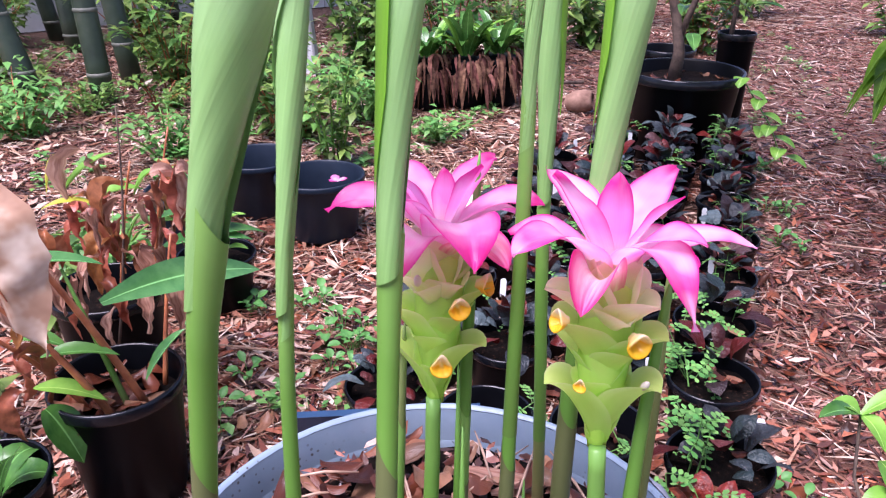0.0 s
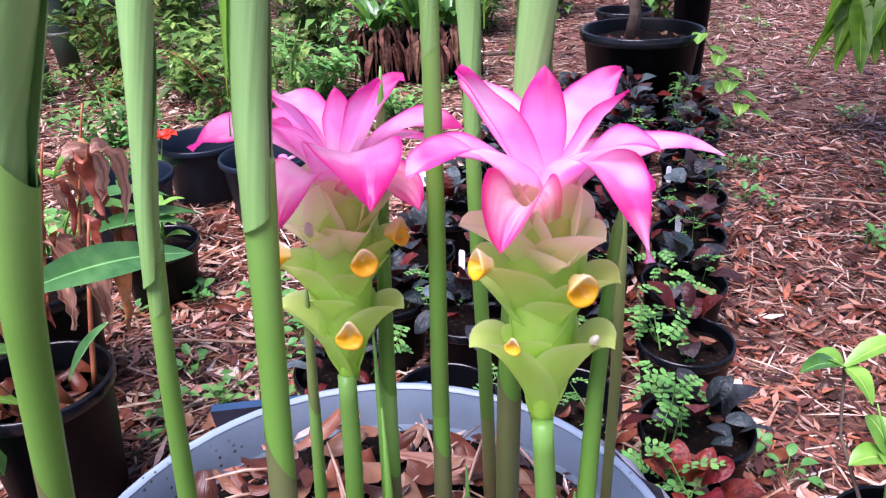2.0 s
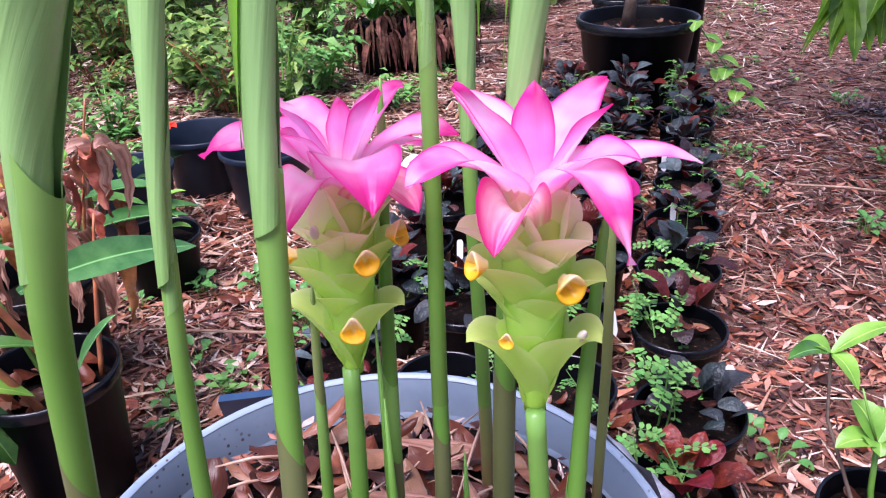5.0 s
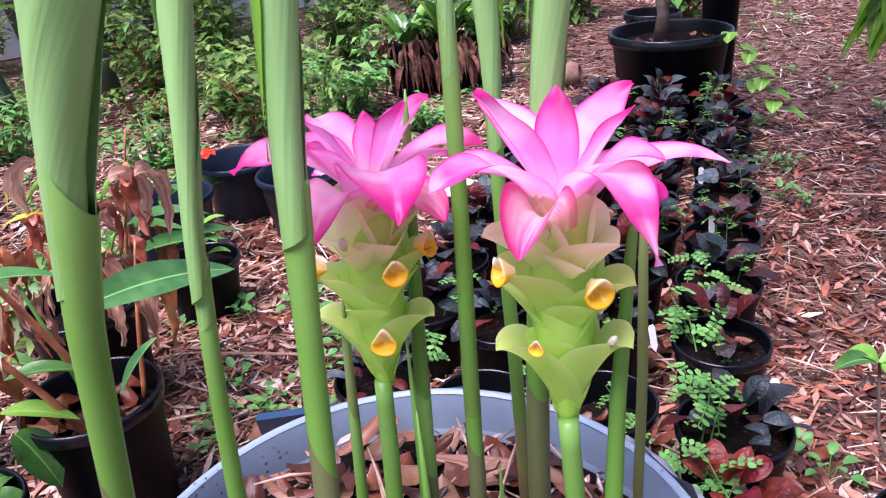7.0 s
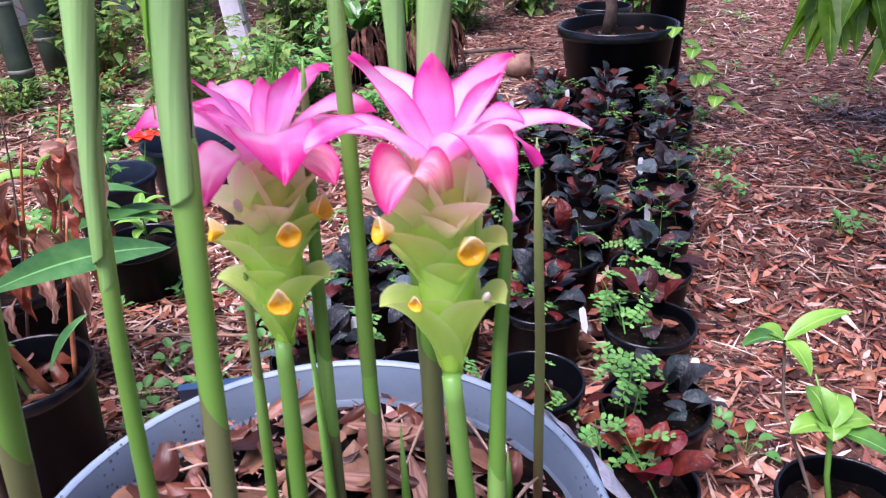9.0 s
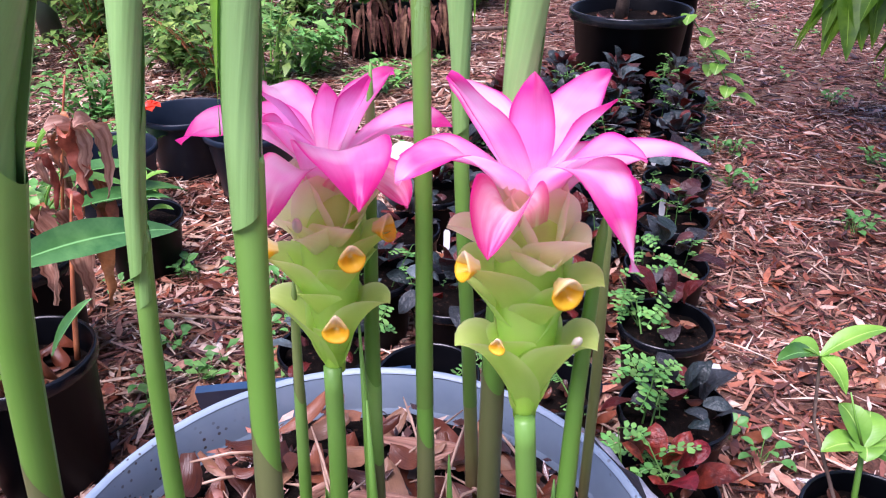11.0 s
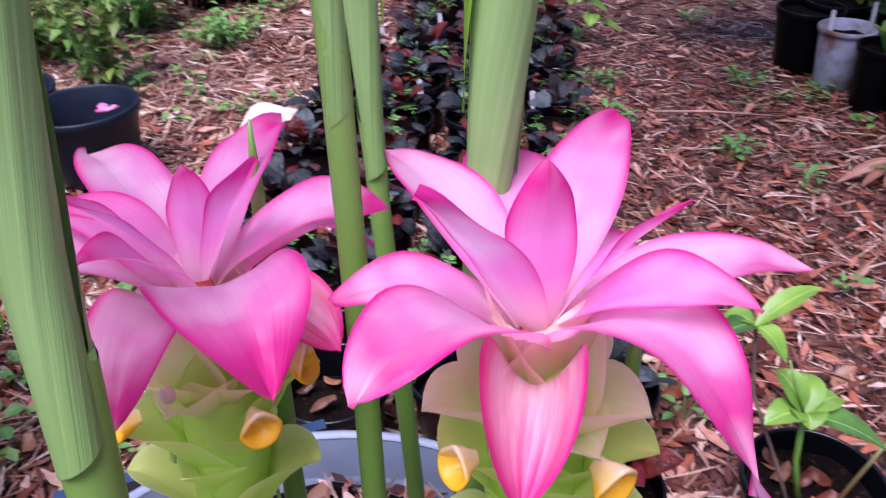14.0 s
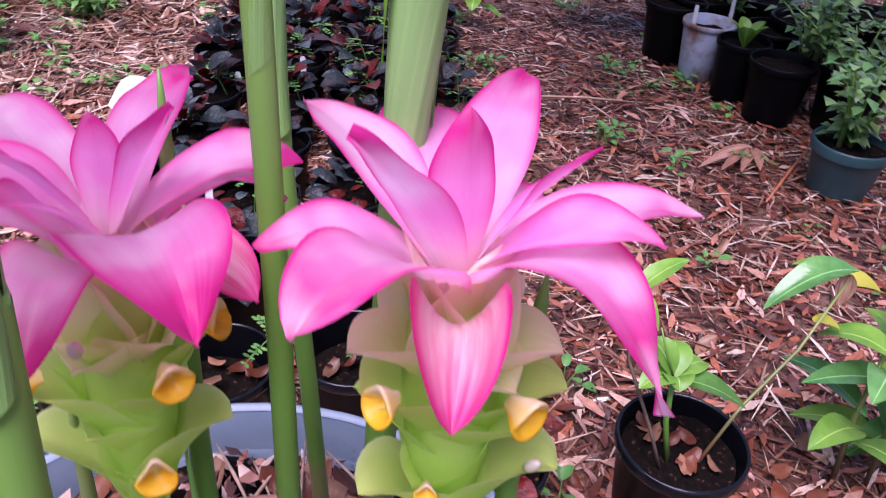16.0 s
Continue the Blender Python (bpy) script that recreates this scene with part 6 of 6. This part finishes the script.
BROAD = []
for i in range(4):
    rng = random.Random(130 + i)
    L = rng.uniform(0.02, 0.032)
    b = Vector((rng.uniform(0.012, 0.026), 0, rng.uniform(0.016, 0.034)))
    g = tube(Geo(), [Vector((0, 0, -0.012)), b * 0.6, b], [0.001, 0.0009, 0.0007], 4, False)
    blade(g, bezier(b, b + Vector((L * 0.5, 0, 0.006)), b + Vector((L, 0, rng.uniform(-0.008, 0.006))), 5), L * rng.uniform(0.6, 0.85), Vector((0, -1, 0)), 0.15, 4, (0.3, 0.4, 0.9), 0.04, i, 0.12)
    me = g.mesh("leaf")
    me.materials.append(M_WEED)
    BROAD.append(me)
rng = random.Random(17)
for x, y, k in ((-0.52, 1.84, 3), (-0.38, 1.93, 3), (-0.25, 1.77, 4), (-0.20, 1.68, 3), (0.10, 1.20, 1), (-0.64, 1.78, 2), (-0.22, 1.60, 2), (-0.46, 1.58, 1), (1.25, 2.09, 3), (0.70, 1.24, 1), (0.68, 1.30, 1), (1.33, 1.89, 2), (0.60, 1.02, 1), (1.19, 1.48, 1), (1.08, 2.63, 3), (-0.3, 1.35, 1), (-0.42, 1.42, 1), (1.15, 3.1, 3), (1.05, 2.35, 2), (1.5, 2.5, 3), (1.7, 3.2, 3)):
    for q in range(k):
        px, py = x + rng.uniform(-0.045, 0.045), y + rng.uniform(-0.045, 0.045)
        if free(px, py, 0.01):
            t = thing("ground_weed", "small broad-leaved green weed growing through the mulch", "weed", (px, py, ground_height(px, py) + 0.008), "weeds in the mulch", rng.uniform(0, 360))
            for w in range(rng.randint(5, 8)):
                part("leaf", rng.choice(BROAD), M_WEED, t, at=pose(0, 0, rng.uniform(0, 0.01), rng.uniform(-15, 15), rng.uniform(-25, 15), 137.5 * w) @ Matrix.Scale(rng.uniform(0.7, 1.3), 4))

# ---- bamboo, post, wall ----


def bamboo(x, y, r, lean, seed, h=3.2):
    t = thing("bamboo_culm", "thick dark green bamboo culm with pale joints", "bamboo", (x, y, -0.02), "bamboo culms")
    rng = random.Random(seed)
    top = Vector((lean[0], lean[1], h))
    part("stem", tube(Geo(), [top * (i / 14) for i in range(15)], [r * (1 - 0.015 * i) for i in range(15)], 18), M_BAMBOO, t)
    z = rng.uniform(0.12, 0.25)
    while z < 2.2:
        c = top * (z / h)
        rr = r * (1 - 0.2 * z / h)
        part("joint", tube(Geo(), [c - Z * 0.012, c - Z * 0.004, c + Z * 0.004, c + Z * 0.012], [rr * 1.0, rr * 1.07, rr * 1.06, rr * 1.0], 18), M_NODE, t)
        z += rng.uniform(0.26, 0.34)
    return t


for i, (x, y, r, lx, ly) in enumerate(((-2.30, 3.90, 0.062, -0.9, 0.2), (-1.98, 3.99, 0.06, -0.25, 0.3), (-2.03, 4.44, 0.06, -0.5, 0.4), (-2.9, 5.45, 0.075, -0.3, 0.3), (-2.95, 4.5, 0.065, -0.9, 0.2), (-2.6, 6.5, 0.06, -0.4, 0.1), (-2.35, 6.7, 0.06, -0.2, 0.1), (-2.2, 6.4, 0.055, -0.3, 0.2), (-3.3, 5.9, 0.06, -0.5, 0.0))):
    bamboo(x, y, r, (lx, ly), 300 + i)


def build_post():
    g = Geo()
    w, d, h = 0.062, 0.05, 1.5
    c = 0.012
    out = [(-w, -d + c), (-w + c, -d), (w - c, -d), (w, -d + c), (w, d - c), (w - c, d), (-w + c, d), (-w, d - c)]
    verts = [Vector((x, y, 0)) for x, y in out] + [Vector((x - 0.12, y, h)) for x, y in out]
    faces = [(i, (i + 1) % 8, 8 + (i + 1) % 8, 8 + i) for i in range(8)] + [tuple(range(7, -1, -1)), tuple(range(8, 16))]
    g.add(verts, faces, [(v.x, v.z) for v in verts])
    single("wooden_post", g, M_POST, "weathered white painted wooden post standing in the mulch", "post", at=pose(-1.06, 4.78, -0.01), smooth=False)


build_post()


def build_wall():
    a, b = Vector((-8.5, 2.55, 0)), Vector((7.0, 14.2, 0))
    d = (b - a).normalized()
    n = Vector((-d.y, d.x, 0)) * 0.12
    t = tagged(new("wall_north"), "weathered pale grey garden wall", "wall", kind="structure")
    L = (b - a).length
    count = 9
    for i in range(count):
        p, q = a + d * (L * i / count + 0.006), a + d * (L * (i + 1) / count - 0.006)
        g = Geo()
        verts = [p, q, q + n, p + n, p + Z * 2.3, q + Z * 2.3, q + n + Z * 2.3, p + n + Z * 2.3]
        g.add(verts, [(3, 2, 1, 0), (4, 5, 6, 7), (0, 1, 5, 4), (1, 2, 6, 5), (2, 3, 7, 6), (3, 0, 4, 7)], [(v.x, v.z) for v in verts])
        part("panel", g, M_WALL, t, smooth=False)


build_wall()

# ---- loose things on the ground ----


def loose():
    g = Geo()
    lathe(g, [(0.0, -0.11), (0.05, -0.09), (0.075, -0.03), (0.078, 0.03), (0.06, 0.08), (0.045, 0.09), (0.035, 0.07), (0.0, 0.05)], 20)
    single("coconut_husk", g, M_HUSK, "brown hollow coconut husk lying on the mulch", "coconut husk", at=pose(0.52, 3.98, 0.05, 80, 15, 70) @ Matrix.Scale(0.75, 4))
    p = bezier3(Vector((-0.1, 0, 0.01)), Vector((-0.04, 0, 0.05)), Vector((0.05, 0, 0.045)), Vector((0.12, 0, 0.012)), 10)
    single("bleached_leaf", blade(Geo(), p, 0.16, Vector((0, 1, 0)), -0.25, 8, (0.5, 0.4, 0.9), 0.09, 2), M_PALE_LEAF, "pale bleached dead leaf lying on the mulch", "dead leaf", at=pose(0.03, 2.5, 0.02, 0, 0, 20))
    rng = random.Random(14)
    for i, (x, y, L, a, m) in enumerate(((-0.3, 1.62, 0.55, -8, M_STRAW), (1.62, 1.75, 0.4, 35, M_CANE), (0.2, 4.45, 0.8, 12, M_BARK), (-1.2, 2.9, 0.6, 60, M_CANE), (1.3, 2.3, 0.35, -20, M_STRAW), (-0.9, 4.2, 0.8, 15, M_CANE))):
        v = Vector((math.cos(radians(a)), math.sin(radians(a)), 0)) * L / 2
        c = Vector((x, y, 0.022))
        g = tube(Geo(), [c - v, c + Z * 0.006, c + v], [0.003, 0.0042, 0.0022] if i != 2 else [0.011, 0.013, 0.01], 7)
        single("fallen_twig", g, m, "thin dry twig lying on the mulch", "twig", "fallen twigs")


loose()

# ---- plants beside the bed, and the pots across the path ----


def right_plants():
    pot("nursery_pot", "black nursery pot with moist dark soil and a seedling", (0.705, 0.925, 0), 0.092, 0.165, soil=0.8)
    rq = random.Random(4)
    for i in range(9):
        a, r = rq.uniform(0, 6.28), 0.065 * math.sqrt(rq.random())
        single("dry_leaf", rq.choice(DRY), M_DRY, "small brown dead leaf on potting soil", "dead leaf", "dead leaves in the seedling pot", at=pose(0.705 + r * math.cos(a), 0.925 + r * math.sin(a), 0.142, rq.uniform(-20, 20), rq.uniform(-20, 20), rq.uniform(0, 360)) @ Matrix.Scale(rq.uniform(0.5, 0.8), 4))
    t = thing("seedling", "spindly seedling with bright green leaves in a black pot", "seedling", (0.705, 0.925, 0.12))
    part("stem", tube(Geo(), [(-0.02, -0.01, 0.0), (-0.03, 0.01, 0.08), (-0.035, 0.015, 0.155)], [0.0042, 0.004, 0.0035], 8), M_STEM, t)
    part("thin_stem", tube(Geo(), [(-0.035, -0.02, 0.0), (-0.06, 0.0, 0.08), (-0.085, 0.05, 0.17), (-0.085, 0.075, 0.255)], [0.0026, 0.0026, 0.0024, 0.002], 7), M_BARK, t)
    part("thin_stem", tube(Geo(), [(-0.035, 0.015, 0.155), (-0.045, 0.03, 0.19), (-0.055, 0.04, 0.225)], [0.002, 0.0017, 0.001], 6), M_STEM, t)
    top = Vector((-0.035, 0.015, 0.155))
    for i, (a, L, up) in enumerate(((185, 0.055, 0.0), (110, 0.05, 0.035), (20, 0.075, -0.012), (-30, 0.1, -0.03), (60, 0.055, 0.02), (250, 0.03, 0.005))):
        d = Vector((math.cos(radians(a)), math.sin(radians(a)), 0)) * L
        leaf(t, top, top + d + Z * up, 0.042, M_LIME if i != 3 else M_LEAF, 0.022, 0.15, seed=i)
    top = Vector((-0.085, 0.075, 0.255))
    for i, (a, L, up) in enumerate(((200, 0.07, 0.01), (10, 0.09, 0.03), (-60, 0.045, -0.03), (150, 0.04, 0.0))):
        d = Vector((math.cos(radians(a)), math.sin(radians(a)), 0)) * L
        leaf(t, top, top + d + Z * up, 0.032, M_LIME if i else M_LEAF, 0.02, 0.15, seed=10 + i)
    t = thing("leaning_seedling", "leaning seedling with a fading yellow and brown leaf", "seedling", (0.72, 0.905, 0.12))
    part("stem", tube(Geo(), [(0, 0, 0), (0.08, 0.03, 0.07), (0.17, 0.05, 0.14), (0.25, 0.08, 0.23)], [0.003, 0.0026, 0.0022, 0.0016], 8), M_BROWN_STEM, t)
    leaf(t, (0.26, 0.08, 0.24), (0.12, 0.09, 0.19), 0.05, M_LONG, 0.05, 0.3, seed=3)
    leaf(t, (0.25, 0.08, 0.235), (0.235, 0.07, 0.19), 0.026, M_TAN, 0.01, 0.8, seed=4)
    leaf(t, (0.25, 0.08, 0.22), (0.31, 0.07, 0.2), 0.05, M_YELLOW_LEAF, 0.01, 0.2, (0.3, 0.5, 0.9), seed=5)
    leaf(t, (0.2, 0.07, 0.17), (0.25, 0.06, 0.15), 0.03, M_YELLOW_LEAF, 0.01, 0.2, (0.3, 0.5, 0.9), seed=6)
    leaf(t, (0.25, 0.08, 0.23), (0.20, 0.14, 0.22), 0.035, M_LIME, 0.02, 0.2, seed=7)
    t = thing("shrub_seedling", "small shrub with broad fresh green leaves in the mulch", "seedling", (1.015, 0.9, 0))
    part("stem", tube(Geo(), [(0, 0, -0.01), (-0.01, 0.01, 0.14), (0.0, 0.02, 0.3)], [0.005, 0.004, 0.003], 7), M_BROWN_STEM, t)
    part("stem", tube(Geo(), [(0.05, -0.02, -0.01), (0.06, 0.0, 0.12), (0.08, 0.0, 0.22)], [0.004, 0.004, 0.003], 7), M_BROWN_STEM, t)
    rng = random.Random(6)
    for i in range(17):
        a = radians(137.5 * i)
        z = 0.06 + 0.24 * (i / 17)
        b = Vector((0.06 * (i % 2), 0.0, z))
        L = rng.uniform(0.1, 0.17)
        leaf(t, b, b + Vector((math.cos(a), math.sin(a), 0)) * L + Z * rng.uniform(-0.02, 0.03), 0.055, M_LONG if i % 3 == 0 else M_LIME, 0.04, 0.12, (0.15, 0.42, 0.6), 0.02, 70 + i)
    # across the path
    t = thing("dry_frond", "fan of tan dried leaf blades on the mulch", "dead leaf", (1.62, 1.9, 0.01))
    for i, (a, L) in enumerate(((196, 0.24), (208, 0.2), (222, 0.17), (186, 0.15), (240, 0.14))):
        d = Vector((math.cos(radians(a)), math.sin(radians(a)), 0)) * L
        leaf(t, (0, 0, 0.012), d + Z * 0.01, 0.032, M_TAN, 0.012, 0.3, (0.3, 0.4, 0.6), 0.03, 50 + i)
    b = thing("bucket", "dirty white plastic bucket filled with soil", "bucket", (1.807, 2.446, 0))
    part("wall", lathe(Geo(), [(0.0, 0.0), (0.062, 0.0), (0.066, 0.004), (0.083, 0.19), (0.083, 0.192), (0.079, 0.19), (0.076, 0.13)], 32), M_BUCKET, b)
    part("rim", lathe(Geo(), [(0.082, 0.178), (0.088, 0.179), (0.089, 0.192), (0.086, 0.196), (0.08, 0.194), (0.079, 0.186)], 32), M_BUCKET, b)
    part("soil", POTS[(0.09, 0.165, M_BLACK.name)][2], M_SOIL, b, "brown soil and dead leaves", at=pose(0, 0, 0.16) @ Matrix.Scale(0.9, 4))
    KEEP_OUT.append((1.807, 2.446, 0.07))
    tag((1.752, 2.456, 0.165), -4, 0, 0.08)
    tag((1.927, 2.496, 0.165), -4, 0, 0.08)
    for x, y, r, h in ((1.818, 2.275, 0.085, 0.19), (1.823, 2.095, 0.1, 0.19), (1.988, 2.335, 0.11, 0.2), (2.12, 2.35, 0.12, 0.22), (2.0, 1.98, 0.11, 0.2), (1.807, 2.646, 0.11, 0.2), (1.95, 2.7, 0.12, 0.2), (2.2, 2.65, 0.12, 0.2), (2.42, 2.35, 0.12, 0.22)):
        pot("nursery_pot", "black nursery pot in a crowded group across the path", (x, y, 0), r, h, M_BLACK, soil=0.88)
    pot("teal_pot", "teal green plastic plant pot with a trailing plant", (1.72, 1.68, 0), 0.098, 0.14, M_TEAL, 0.85, "", 0.03)
    for i, (x, y, z, r, h, n) in enumerate(((1.95, 2.12, 0.18, 0.2, 0.22, 170), (2.15, 2.3, 0.18, 0.2, 0.3, 200), (1.74, 1.72, 0.1, 0.19, 0.26, 170), (1.93, 1.93, 0.17, 0.22, 0.2, 190), (2.3, 2.1, 0.15, 0.2, 0.3, 220), (2.05, 2.65, 0.16, 0.2, 0.25, 200))):
        bush("ivy", "trailing ivy with small pale-edged green leaves in a pot", (x, y, z), r, h, n, 0.045, M_IVY, 401 + 3 * i, 10, 0.75)
    t = thing("sprig", "small upright green leaf shoot in a black pot", "seedling", (1.818, 2.275, 0.165))
    for i in range(5):
        a = radians(75 * i)
        leaf(t, (0, 0, 0), (0.06 * math.cos(a), 0.06 * math.sin(a), 0.08), 0.05, M_LIME, 0.03, 0.15, seed=i)


right_plants()

# ---- mulch, last ----
build_mulch()


def fallen_leaves():
    """Single dead leaves near the planter."""
    rng = random.Random(91)
    made = 0
    while made < 260:
        x, y = rng.uniform(-0.75, 1.3), rng.uniform(0.7, 2.3)
        if not free(x, y, 0.0):
            continue
        made += 1
        part("dry_leaf", rng.choice(DRY), M_DRY, GROUND, at=pose(x, y, ground_height(x, y) + rng.uniform(0.012, 0.026), rng.uniform(-25, 25), rng.uniform(-25, 25), rng.uniform(0, 360)) @ Matrix.Scale(rng.uniform(0.6, 1.1), 4))


fallen_leaves()
